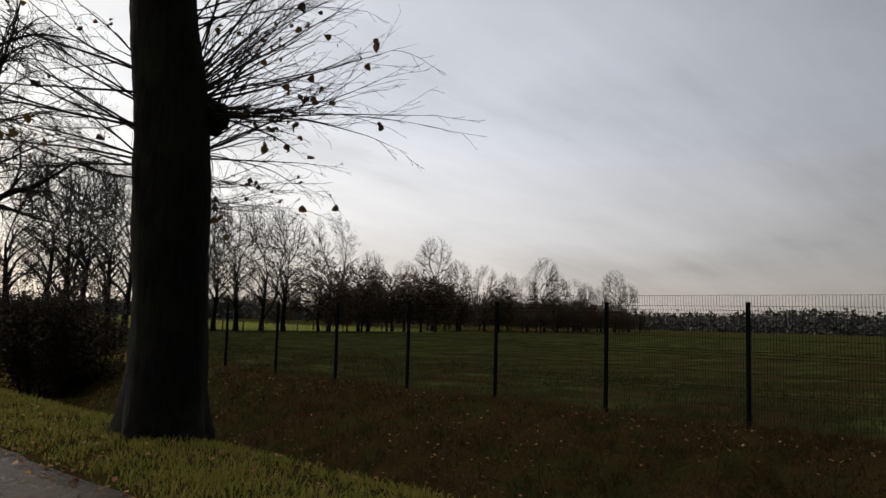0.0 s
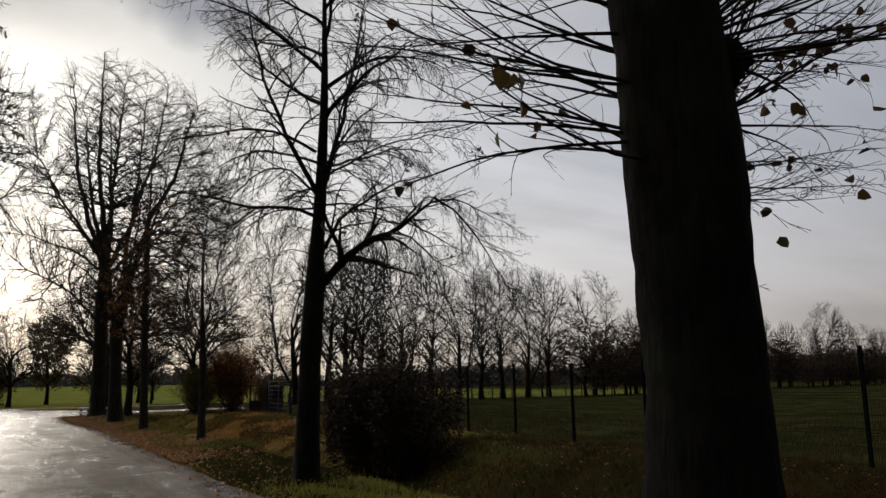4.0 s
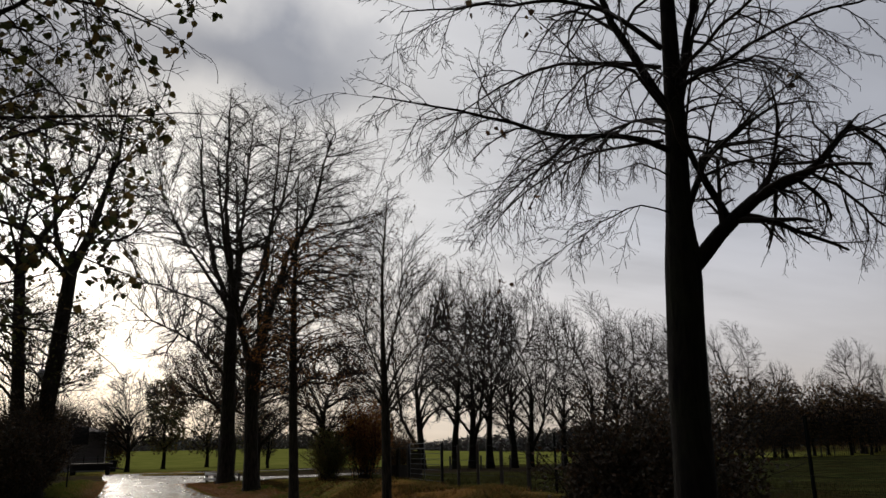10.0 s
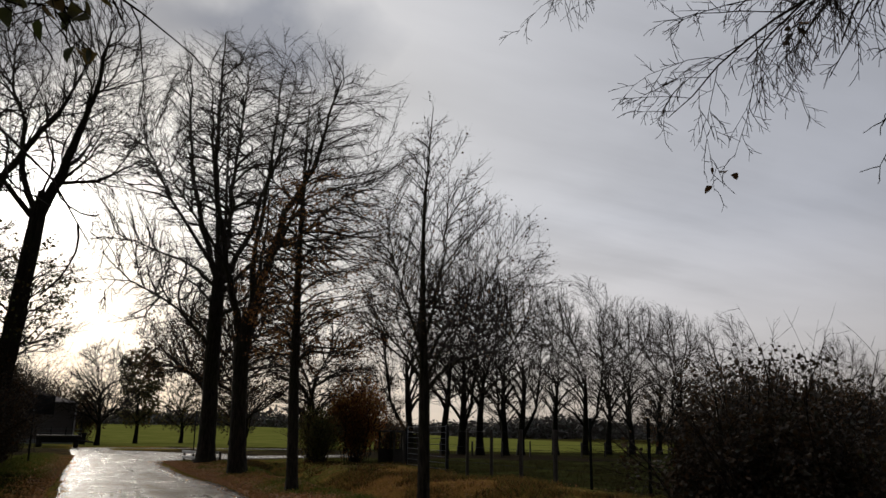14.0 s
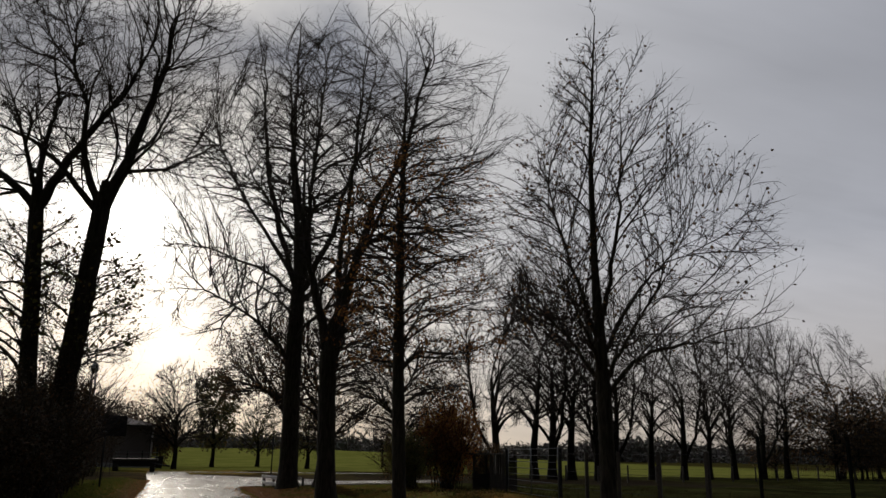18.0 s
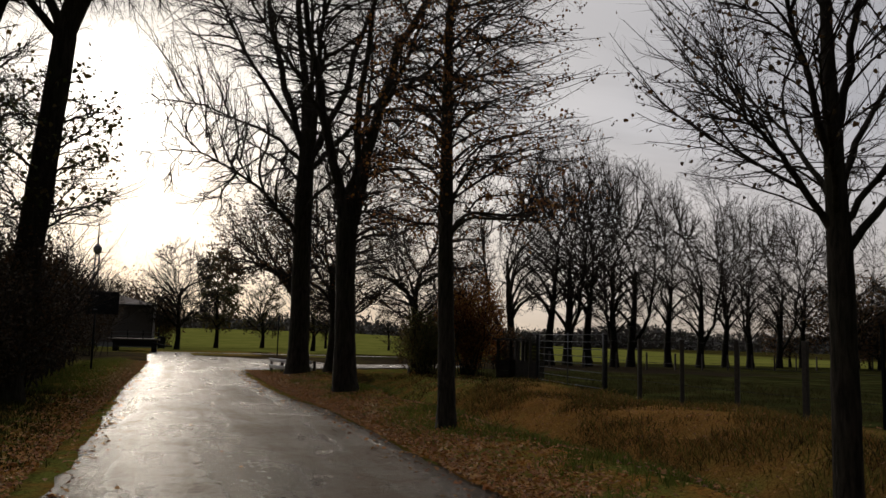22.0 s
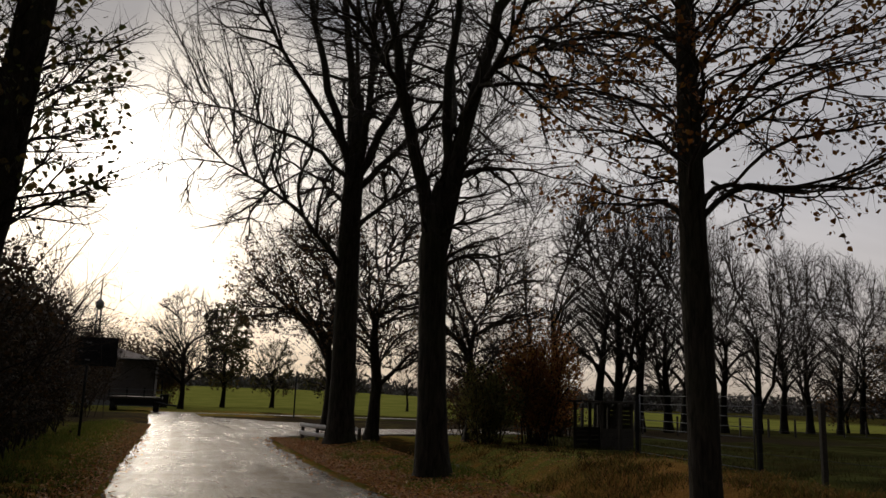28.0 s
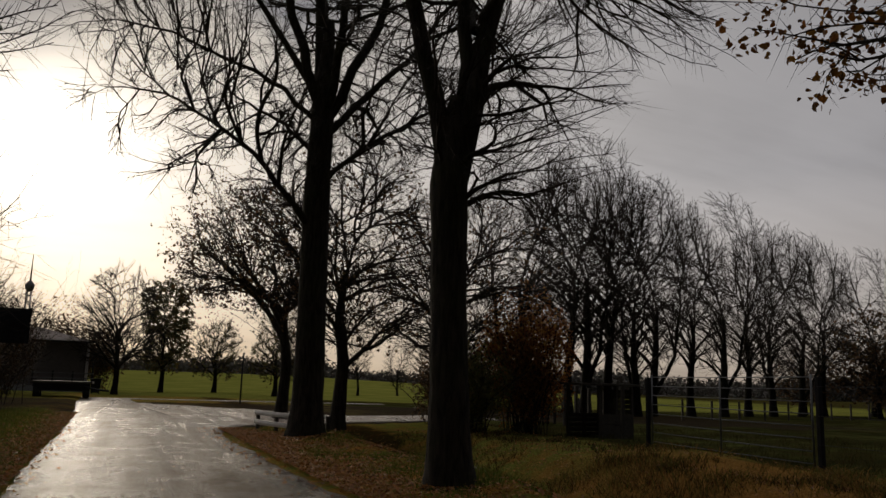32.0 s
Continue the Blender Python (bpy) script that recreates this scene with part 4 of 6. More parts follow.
# slim young tree with rising branches
bent = [([(0, 0, 2.22), (0.14, -0.05, 2.45), (0.36, -0.1, 2.68), (0.75, -0.15, 2.86), (1.2, -0.2, 2.95), (1.9, -0.2, 2.98)], 0.036), ([(-0.04, 0, 2.36), (-0.16, 0.05, 2.58), (-0.36, 0.1, 2.86), (-0.65, 0.1, 3.16), (-1.2, 0.1, 3.42)], 0.034),
        ([(-0.02, 0, 2.7), (0.16, 0.05, 3.05), (0.48, 0.1, 3.5), (1.0, 0.2, 4.0), (1.6, 0.2, 4.6)], 0.032), ([(-0.06, 0, 2.9), (-0.22, -0.05, 3.25), (-0.45, -0.1, 3.8), (-0.72, -0.1, 4.6), (-0.85, -0.1, 5.3)], 0.030),
        ([(-0.06, 0, 3.1), (0.08, 0, 3.5), (0.22, 0, 4.1), (0.34, 0, 5.0), (0.4, 0, 6.2)], 0.036), ([(-0.02, 0, 2.45), (0.1, -0.2, 2.75), (0.2, -0.6, 3.2), (0.3, -1.2, 3.7)], 0.030),
        ([(-0.02, 0, 2.55), (0.02, 0.25, 2.9), (0.1, 0.7, 3.4), (0.05, 1.3, 4.0)], 0.030), ([(0, 0, 2.3), (0.2, 0.15, 2.6), (0.5, 0.5, 3.0), (0.95, 0.9, 3.35)], 0.028), ([(-0.04, 0, 2.5), (-0.25, -0.2, 2.8), (-0.6, -0.5, 3.1), (-1.0, -0.8, 3.6)], 0.028)]
tips = profile_tips(41, 1050, ((2.6, 0.6), (3.1, 1.7), (4.3, 2.15), (5.5, 1.55), (6.6, 0.9), (7.7, 0.08)), inner=0.5, more=1.25, less=0.75)
net_tree("young_tree", (4.95, 26.8, 0), "slim young tree with rising thin branches", [(0, 0, 0), (-0.02, 0, 2.2), (-0.09, 0, 3.8), (-0.1, 0, 5.4), (0.05, 0, 7.5)], [0.112, 0.092, 0.052, 0.028, 0.006], 41, tips, bent=bent,
         low=2.3, lean=2.2, every=0.22, r_tip=0.0054, power=0.38, inertia=0.28, wob=0.15, up=0.02, spray=(7, 0.24, 22, 60), spray_r=0.0034, limb_r=0.022, leaves=1700, leaf=0.042,
         group=AVENUE, bark_mat=BARK_YOUNG, flare=0.3, widest=0.03)
# straight trunk with level boughs that still hold brown leaves
tips = profile_tips(52, 600, ((3.1, 0.8), (3.8, 2.6), (5.0, 3.1), (6.6, 2.7), (8.5, 1.9), (10.0, 0.9), (11.0, 0.06)), inner=0.5, toward=80, more=1.05, less=0.6)
net_tree("leafy_tree", (4.55, 34.8, 0), "straight slim tree with level boughs and brown leaves", [(0, 0, 0), (-0.1, 0, 3), (-0.15, 0, 6), (-0.12, 0, 8.5), (-0.1, 0, 11.0)], [0.155, 0.13, 0.085, 0.04, 0.008], 52, tips,
         low=3.0, lean=0.55, every=0.3, r_tip=0.0080, power=0.42, inertia=0.35, wob=0.2, spray=(8, 0.22, 25, 75), spray_r=0.0050, droop=0.3, limb_r=0.026, leaves=7000, leaf=0.056, leaf_low=lambda p: p[:, 2] < 8.6, leaf_mat_=LEAF_BROWN,
         clumps=5, group=AVENUE, bark_mat=BARK_YOUNG, flare=0.3)
# tall tree that forks in a V
bent = [([(-0.06, 0, 4.3), (0.12, 0, 5.4), (0.58, 0, 7.6), (1.1, 0, 9.5), (1.9, 0, 11.2), (2.6, 0, 13.2), (3.0, 0, 15.4)], 0.19), ([(-0.2, 0, 4.3), (-0.32, 0, 5.2), (-0.6, 0, 6.4), (-0.95, 0, 7.9), (-1.4, 0, 9.6), (-1.7, 0, 11.6), (-1.9, 0, 14.0)], 0.16),
        ([(0.05, 0.05, 5.6), (0.15, 0.3, 8.0), (0.45, 0.6, 10.0), (0.7, 0.7, 12.5), (0.8, 0.7, 15.6)], 0.12), ([(0.5, 0, 7.8), (1.9, 0.4, 9.0), (3.1, 0.6, 10.2), (4.4, 0.7, 11.9)], 0.08), ([(-0.7, 0, 7.2), (-1.9, -0.4, 8.6), (-2.9, -0.6, 9.9), (-3.6, -0.8, 11.6)], 0.07),
        ([(0.3, 0, 7.0), (0.9, -1.2, 8.4), (1.3, -2.2, 10.1), (1.5, -2.9, 12.2)], 0.08), ([(0.2, 0, 6.8), (0.6, 1.4, 8.2), (0.9, 2.4, 9.9), (1.0, 3.2, 12.0)], 0.08)]
tips = np.concatenate([profile_tips(64, 1300, ((6.0, 2.2), (7.4, 4.0), (9.5, 5.2), (12.0, 5.2), (14.5, 4.1), (16.0, 2.6), (17.0, 0.3)), (1.1, 0.0)),
                       profile_tips(65, 110, ((3.9, 0.7), (4.8, 1.9), (6.2, 2.2)), (0.7, -0.2), 0.6)])
net_tree("tall_tree", (4.45, 42.8, 0), "tall bare tree with a V-shaped fork", [(0, 0, 0), (-0.1, 0, 2.5), (-0.16, 0, 4.4), (-0.12, 0, 5.2), (-0.08, 0, 5.7)], [0.30, 0.265, 0.27, 0.2, 0.08], 64, tips, bent=bent,
         low=3.7, lean=0.8, every=0.55, r_tip=0.0118, power=0.50, inertia=0.27, wob=0.18, up=0.0, droop=0.06, bark_mat=BARK_TALL, spray=(8, 0.58, 22, 62), spray_r=0.0078, limb_r=0.045, group=AVENUE)
bent = [([(-0.1, 0, 5.2), (-0.9, -0.3, 6.0), (-1.4, -0.5, 6.5), (-2.1, -0.7, 7.15), (-2.7, -0.8, 7.35), (-3.2, -0.9, 7.65), (-4.1, -1.0, 8.05), (-5.3, -1.1, 7.85)], 0.095), ([(-2.7, -0.8, 7.35), (-3.2, -0.9, 6.6), (-3.4, -1.0, 5.7)], 0.05),
        ([(-0.1, 0, 8.1), (-1.2, 0.2, 9.1), (-2.4, 0.3, 9.55), (-3.8, 0.4, 10.05), (-5.3, 0.4, 10.2), (-6.1, 0.4, 9.95)], 0.08), ([(0, 0, 8.0), (-0.7, 0, 10.0), (-1.3, 0, 11.8), (-1.7, 0, 13.6), (-2.0, 0, 16.0), (-2.2, 0, 19.5)], 0.16),
        ([(0, 0, 8.5), (-0.1, 0.2, 9.6), (-0.2, 0.2, 11.4), (-0.5, 0.2, 13.1), (-0.6, 0.2, 15.0), (-0.7, 0.2, 18.0), (-0.7, 0.2, 21.4)], 0.18), ([(0, 0, 8.2), (0.9, -0.2, 10.2), (1.6, -0.3, 12.3), (2.2, -0.4, 14.5), (2.7, -0.5, 17.5), (2.9, -0.5, 19.5)], 0.15),
        ([(0, 0.1, 8.3), (0.2, 1.2, 10.5), (0.3, 2.2, 13.0), (0.2, 2.8, 16.0), (0.1, 3.1, 19.0)], 0.13), ([(0, -0.1, 8.4), (0.1, -1.1, 10.5), (0, -1.9, 13.0), (0.2, -2.3, 16.0), (0.3, -2.5, 19.0)], 0.13),
        ([(-0.1, 0, 8.7), (-1.3, 0.3, 10.6), (-2.6, 0.4, 12.3), (-3.6, 0.4, 14.3), (-4.3, 0.4, 16.2)], 0.11), ([(0.1, 0, 7.9), (1.4, 0.2, 9.4), (2.8, 0.3, 11.1), (4.0, 0.3, 13.1), (4.8, 0.3, 15.0)], 0.11),
        ([(0.1, 0, 6.6), (1.0, -0.4, 7.6), (2.2, -0.7, 8.3), (3.6, -0.9, 9.4), (4.8, -1.0, 10.6)], 0.08), ([(-0.1, 0, 7.2), (-0.9, 0.9, 8.3), (-1.9, 1.7, 9.0), (-3.2, 2.4, 10.0)], 0.07)]
tips = np.concatenate([profile_tips(75, 2000, ((7.0, 2.6), (8.5, 5.0), (11.0, 6.7), (14.0, 6.9), (17.0, 5.9), (19.4, 3.9), (21.0, 1.8), (21.6, 0.2))),
                       profile_tips(76, 330, ((5.2, 1.6), (6.4, 3.6), (8.0, 4.8), (10.0, 5.0)), (-1.8, -0.4), 0.45)])
net_tree("tall_tree", (4.55, 52.2, 0), "very tall bare tree with a thick trunk and wide crown", [(0, 0, 0), (-0.05, 0, 3), (-0.1, 0, 6.5), (-0.05, 0, 9), (0.0, 0, 11)], [0.38, 0.36, 0.34, 0.28, 0.12], 75, tips, bent=bent,
         low=5.2, lean=0.7, every=0.6, r_tip=0.0128, power=0.50, inertia=0.25, wob=0.19, up=0.0, droop=0.1, bark_mat=BARK_TALL, spray=(8, 0.62, 22, 62), spray_r=0.0090, limb_r=0.05, group=AVENUE)
for at, sd, h, wide, shift, n_l, lab in (((6.75, 57.6, 0), 81, 10.2, 3.6, 0.3, 2600, "leafy forked tree behind the tall one at the junction"),
                                         ((6.1, 63.6, 0), 82, 10.2, 4.3, -1.0, 5200, "spreading tree with brown leaves past the junction"),
                                         ((10.9, 58.4, 0), 83, 9.2, 3.9, 0.2, 1500, "crooked leafless tree at the side road")):
    tips = profile_tips(sd, 620, ((h * (0.40 if sd == 82 else 0.26), 0.5 * wide), (h * (0.47 if sd == 82 else 0.38), 0.9 * wide), (h * 0.55, wide), (h * 0.75, 0.85 * wide), (h * 0.9, 0.5 * wide), (h, 0.1 * wide)), (shift, 0.0))
    net_tree("junction_tree", at, lab, [(0, 0, 0), (0.1, 0, h * 0.2), (-0.12, 0, h * 0.36), (0.1, 0, h * 0.5)], [0.24, 0.2, 0.15, 0.06], sd, tips, low=h * 0.18, lean=1.2, every=0.5, r_tip=0.014, power=0.45,
             inertia=0.35, wob=0.24, bark_mat=BARK_TALL, spray=(9, 0.5, 25, 70), spray_r=0.010, droop=0.1, limb_r=0.045, leaves=n_l, leaf=0.11, leaf_mat_=LEAF_DRY, clumps=2,
             leaf_low=(lambda p: p[:, 0] < 0.3) if sd == 82 else None)
# pair of leaning trunks beside the hedge on the other side
for at, sd, tr_, lab, bent in (((-3.05, 40.2, 0), 91, [(0, 0, 0), (0.33, 0, 4.2), (0.57, 0, 7.7), (0.62, 0, 8.6)], "leaning forked tree beside the hedge",
                                [([(0.55, 0, 7.6), (1.18, 0, 9.6), (1.53, 0, 11.1), (1.8, 0, 12.5), (2.0, 0, 14.2)], 0.19), ([(0.5, 0, 7.8), (-0.1, 0.1, 9.35), (-0.14, 0.2, 10.9), (-0.6, 0.2, 11.8), (-0.7, 0.2, 13.4)], 0.11),
                                 ([(0.5, 0, 7.7), (-0.55, -0.2, 8.85), (-1.2, -0.3, 9.4), (-2.1, -0.4, 9.7), (-3.0, -0.5, 9.9)], 0.10), ([(1.0, 0, 8.9), (2.2, 0.1, 9.2), (3.2, 0.2, 10.0), (4.0, 0.2, 10.4)], 0.06), ([(1.1, 0, 9.4), (1.6, 1.2, 10.4), (2.0, 2.0, 12.0)], 0.07)]),
                               ((-3.5, 40.5, 0), 92, [(0, 0, 0), (-0.3, 0, 4.3), (-0.6, 0, 7.8), (-0.65, 0, 8.6)], "second leaning trunk beside the hedge",
                                [([(-0.6, 0, 7.7), (-0.22, 0, 8.7), (0.39, 0, 10.0), (1.3, 0, 11.5), (1.9, 0, 13.2)], 0.15), ([(-0.6, 0, 7.7), (-1.0, 0, 8.2), (-1.6, 0, 8.6), (-2.8, 0, 9.7), (-3.6, 0, 11.0)], 0.12),
                                 ([(-0.6, 0, 8.0), (-0.7, 0.3, 9.5), (-0.5, 0.5, 11.0), (-0.9, 0.5, 12.8)], 0.10), ([(-0.6, 0, 7.9), (-0.9, -1.0, 9.2), (-1.4, -1.6, 10.6)], 0.08)])):
    cx = 0.9 if sd == 91 else -0.9
    tips = np.concatenate([profile_tips(sd, 720, ((8.4, 1.8), (9.6, 3.4), (11.6, 4.0), (13.6, 3.6), (15.2, 2.4), (16.2, 0.4)), (cx, 0.0)),
                           profile_tips(sd + 20, 210 if sd == 91 else 380, ((3.2, 0.8), (4.6, 1.9), (6.2, 1.9), (7.2, 0.9)) if sd == 91 else ((3.4, 0.9), (4.8, 2.2), (6.6, 2.7), (8.4, 2.2)), (0.5 if sd == 91 else -1.6, -0.3), 0.35)])
    net_tree("roadside_tree", at, lab, tr_, [0.31, 0.27, 0.23, 0.12] if sd == 91 else [0.26, 0.21, 0.18, 0.10], sd, tips, bent=bent, low=3.0, lean=1.0, every=0.5, r_tip=0.0095, power=0.45, inertia=0.3, wob=0.22, up=0.03,
             bark_mat=BARK_TALL, spray=(10, 0.5, 25, 68), spray_r=0.0072, limb_r=0.04, leaves=900 if sd == 91 else 380, leaf=0.105, leaf_mat_=LEAF_OLIVE, leaf_low=lambda p: (p[:, 2] < 7.2) & (p[:, 2] > 4.0) & (p[:, 0] < 1.9), clumps=3)
limbs = [(2.3, 75, 18, 1.9, 0.016), (2.5, 35, 14, 2.0, 0.018), (2.9, 70, 22, 2.2, 0.02), (3.2, 40, 26, 2.4, 0.022), (3.5, 95, 24, 2.3, 0.022), (3.7, 15, 20, 2.4, 0.02), (4.0, 60, 30, 2.6, 0.026), (4.2, 120, 22, 2.2, 0.02), (4.5, 85, 38, 2.6, 0.026),
         (4.6, 30, 34, 2.6, 0.024), (4.9, 70, 26, 2.6, 0.024), (5.2, 100, 48, 2.6, 0.03), (5.4, 50, 52, 2.8, 0.03), (2.7, 5, 12, 2.2, 0.018), (3.3, 345, 18, 2.6, 0.02), (4.1, 355, 24, 2.8, 0.022)]
limbs += ring_limbs(6, 14, 3.0, 7.6, 20, 66, 2.6, 3.2, 0.024, 0.04)
tree("roadside_tree", (-1.95, 15.6, 0), "dark tree overhanging the lane with withered leaves", [(0, 0, 0), (-0.04, 0, 2.2), (0.0, 0.05, 4), (0.28, 0.2, 6), (0.5, 0.3, 8)], [0.24, 0.21, 0.19, 0.15, 0.06], limbs, 97,
     crown=(0.0, 0.4, 5.2, 2.1, 2.6, 4.2), levels=((12, 0.46, 0.6), (7, 0.45, 0.5), (4, 0.5, 0.5)), up=(-0.03, -0.06, -0.10, -0.06), wob=(0.2, 0.2, 0.2, 0.2), leaf_low=lambda p: (p[:, 2] < 6.6) & (p[:, 2] > 1.9 + 0.45 * p[:, 0]), leaves=3300, leaf=0.064, leaf_mat_=LEAF_OLIVE, twig_r=0.0032)

# row of meadow trees: five forms, repeated
ROW = "bare trees in the meadow row"
forms = []
FORM_H = (17.4, 16.6, 17.8, 15.8, 17.0)
for i, (h, wdt, low) in enumerate(zip(FORM_H, (4.1, 3.6, 4.3, 3.5, 3.9), (0.20, 0.24, 0.17, 0.25, 0.16))):
    tips = profile_tips(110 + i, 1450, ((h * low, 0.45 * wdt), (h * (low + 0.1), 0.8 * wdt), (h * 0.48, wdt), (h * 0.68, wdt), (h * 0.83, 0.86 * wdt), (h * 0.92, 0.64 * wdt), (h * 0.97, 0.42 * wdt), (h, 0.2 * wdt)), inner=0.30)
    lean = (0.5, -0.4, 0.2, -0.6, 0.3)[i]
    tr_ = [(0, 0, 0), (0.1, 0, h * 0.12), (lean * 0.5, 0.15, h * 0.24), (lean, 0, h * 0.42)]
    bent = [([(0.05, 0, h * 0.07), (lean * 1.5 + 0.9, 0.2, h * 0.22), (lean + 1.6, 0.3, h * 0.42), (lean + 1.9, 0.3, h * 0.62)], 0.17)] if i in (0, 2, 4) else []
    forms.append(net_tree("meadow_tree", (0, 0, 0), "bare rounded meadow tree with fine upright twigs", tr_, [0.34, 0.28, 0.23, 0.10], 110 + i, tips, bent=bent, low=h * low * 0.8, lean=2.2, every=0.9,
                          r_tip=0.0125, power=0.495, inertia=0.40, wob=0.07, up=0.04, spray=(5, 0.32, 14, 40), spray_r=0.0125, limb_r=0.085, group=ROW, trunk_sides=8))
ROW_X = (23.7, 27.2, 29.4, 31.1, 34.0, 36.4, 40.9, 44.9, 48.7, 52.2, 56.5, 61.0, 70.3, 79.6, 88.9, 97.0, 104.8, 115.3, 125.5, 133.0, 141.1, 148.0, 156.2, 165.0, 173.7, 184.0, 196.0)
rr = random.Random(4)


def row_y(x):
    return float(np.interp(x, (18, 62, 100, 200), (75, 88, 97, 118)))


for i, x in enumerate(ROW_X):
    y = row_y(x) + rr.uniform(-0.5, 0.5)
    k = rr.uniform(0.97, 1.07) * (1.07 if x < 35 else 1.0)
    if x > 63:
        k *= (0.92, 0.78, 0.72, 0.78, 0.70)[i % 5] if x > 72 else 0.95
    m = pose(x, y, float(ground_z(x, y)), 0, 0, rr.uniform(0, 360))
    src_ = forms[i % 5]
    ob = src_ if i < 5 else copy_thing(src_, m)
    ob.matrix_world = m
    ob.scale = (k, k, k)
# trees at the edge of the field past the junction
for x, y, h, kind_, wide in ((17.5, 120.0, 7.0, 3, 1.2), (25.0, 118.0, 7.5, 1, 1.0), (14.5, 101.0, 8.0, 4, 1.0), (31.0, 122.0, 6.5, 2, 1.2), (20.5, 84.0, 9.0, 4, 1.1)):
    k = h / FORM_H[kind_]
    ob = copy_thing(forms[kind_], pose(x, y, float(ground_z(x, y)), 0, 0, rr.uniform(0, 360)))
    ob.scale = (k * wide, k * wide, k)
    tagged(ob, "small bare tree at the edge of the field", group="field edge trees")
for x, y, sd, n_l, h, wdt in ((0.1, 101.0, 61, 0, 10.9, 3.9), (4.1, 112.0, 62, 8000, 11.6, 2.7), (26.0, 92.0, 63, 900, 9.0, 3.0), (9.4, 116.0, 64, 900, 8.2, 2.9), (14.0, 108.0, 66, 1300, 8.4, 2.7)):
    tips = profile_tips(sd, 800 if sd == 61 else 360, ((h * 0.17, 0.5 * wdt), (h * 0.3, 0.95 * wdt), (h * 0.55, wdt), (h * 0.8, 0.78 * wdt), (h * 0.93, 0.42 * wdt), (h, 0.05 * wdt)), inner=0.36)
    net_tree("field_tree", (x, y, float(ground_z(x, y))), "bare pale rounded tree at the field edge" if sd == 61 else "field tree still holding brown leaves", [(0, 0, 0), (0.1, 0, h * 0.15), (-0.1, 0, h * 0.35), (0, 0, h * 0.5)], [0.24, 0.2, 0.13, 0.05], sd, tips, low=h * 0.14, lean=2.2, every=0.6,
             r_tip=0.016, power=0.46, wob=0.09, up=0.04, spray=(12, 0.5, 14, 50), spray_r=0.013, leaves=n_l, leaf=0.24, leaf_mat_=(LEAF_OLIVE, LEAF_DRY)[sd % 2], trunk_sides=8, limb_r=0.06, group="field edge trees")


# ---- bushes and hedges ----
def bush(name, at, label, size, leaves, leaf, mat, seed, stems=60, body=0.45):
    """Many thin stems from one foot, with leaves held unevenly."""
    rng = np.random.default_rng(seed)
    base = thing(name, at, label, "bush")
    sx, sy, sz = size
    foot = rng.normal(0, 0.18, (stems, 3)) * (sx, sy, 0)
    az = rng.uniform(0, 2 * math.pi, stems)
    sp = np.sqrt(rng.random(stems))
    tip = np.stack([np.cos(az) * sp * sx, np.sin(az) * sp * sy, sz * (0.55 + 0.5 * np.sqrt(1 - 0.85 * sp ** 2)) * rng.uniform(0.8, 1.08, stems)], 1)
    d = tip - foot
    p, r = grow(rng, foot, d + (0, 0, 0.6), np.linalg.norm(d, axis=1), np.full(stems, 0.02), 7, 0.12, 0.02, 0.3)
    a, dd, l, r2 = sprout(rng, p, r, 8, 0.15, 1.0, 20, 60, 0.4, 0.6)
    p2, r2 = grow(rng, a, dd, l, np.maximum(r2, 0.005), 4, 0.15, 0.02)
    a, dd, l, r3 = sprout(rng, p2, r2, 3, 0.2, 1.0, 20, 60, 0.5, 0.6)
    p3, r3 = grow(rng, a, dd, l, np.maximum(r3, 0.0035), 3, 0.15, 0.02)
    v, f = tubes([(p, r, 5), (p2, r2, 3), (p3, r3, 3)])
    part("stem_growth", mesh("stem_growth", v, f, TWIG), base, kind="stuff")
    where = np.concatenate([p2.reshape(-1, 3), p3.reshape(-1, 3), p3.reshape(-1, 3)])
    pick = where[rng.integers(0, len(where), leaves)] + rng.normal(0, 0.07, (leaves, 3))
    # inner leaves fill the body down to the ground
    n_in = int(leaves * body)
    q = unit(rng.normal(size=(n_in, 3))) * rng.random((n_in, 1)) ** 0.45
    lump = 0.8 + 0.25 * np.sin(q[:, :1] * 7 + seed) * np.cos(q[:, 1:2] * 6 + seed)
    pick[:n_in] = q * lump * (sx * 0.95, sy * 0.95, sz * 0.46) + (0, 0, sz * 0.44)
    # none stray far outside the body
    mid = np.array((0, 0, sz * 0.46))
    out = np.linalg.norm((pick - mid) / (sx, sy, sz * 0.56), axis=1, keepdims=True)
    pick = np.where(out > 1.08, mid + (pick - mid) / out * rng.uniform(0.7, 1.05, (leaves, 1)), pick)
    pick[:, 2] = np.maximum(pick[:, 2], 0.03)
    v, f = leaf_cards(rng, pick, leaf, 0.4)
    part("foliage", mesh("foliage", v, f, mat), base, kind="stuff")
    return base


bush("ditch_bush", (8.8, 22.9, -1.0), "broad dark bush growing in the ditch", (2.15, 2.3, 3.75), 46000, 0.085, HEDGE_LEAF, 201, 70, 0.9)
bush("beech_bush", (12.9, 56.5, -0.1), "cone-shaped bush with rust-brown leaves", (1.6, 1.6, 5.0), 17000, 0.10, LEAF_RUST, 202, 60, 0.55)
for x, y, sx, sz in ((12.0, 61.5, 1.6, 3.0), (17.5, 64.0, 1.5, 2.6)):
    bush("low_bush", (x, y, -0.1), "low dark bush beside the side road", (sx, 1.3, sz), 4500, 0.11, LEAF_DRY, 210 + int(x), 30)
bush("green_bush", (10.6, 55.6, -0.1), "green-brown bush beside the rusty one", (1.25, 1.2, 3.2), 9000, 0.085, LEAF_FRESH, 203, 44, 0.6)
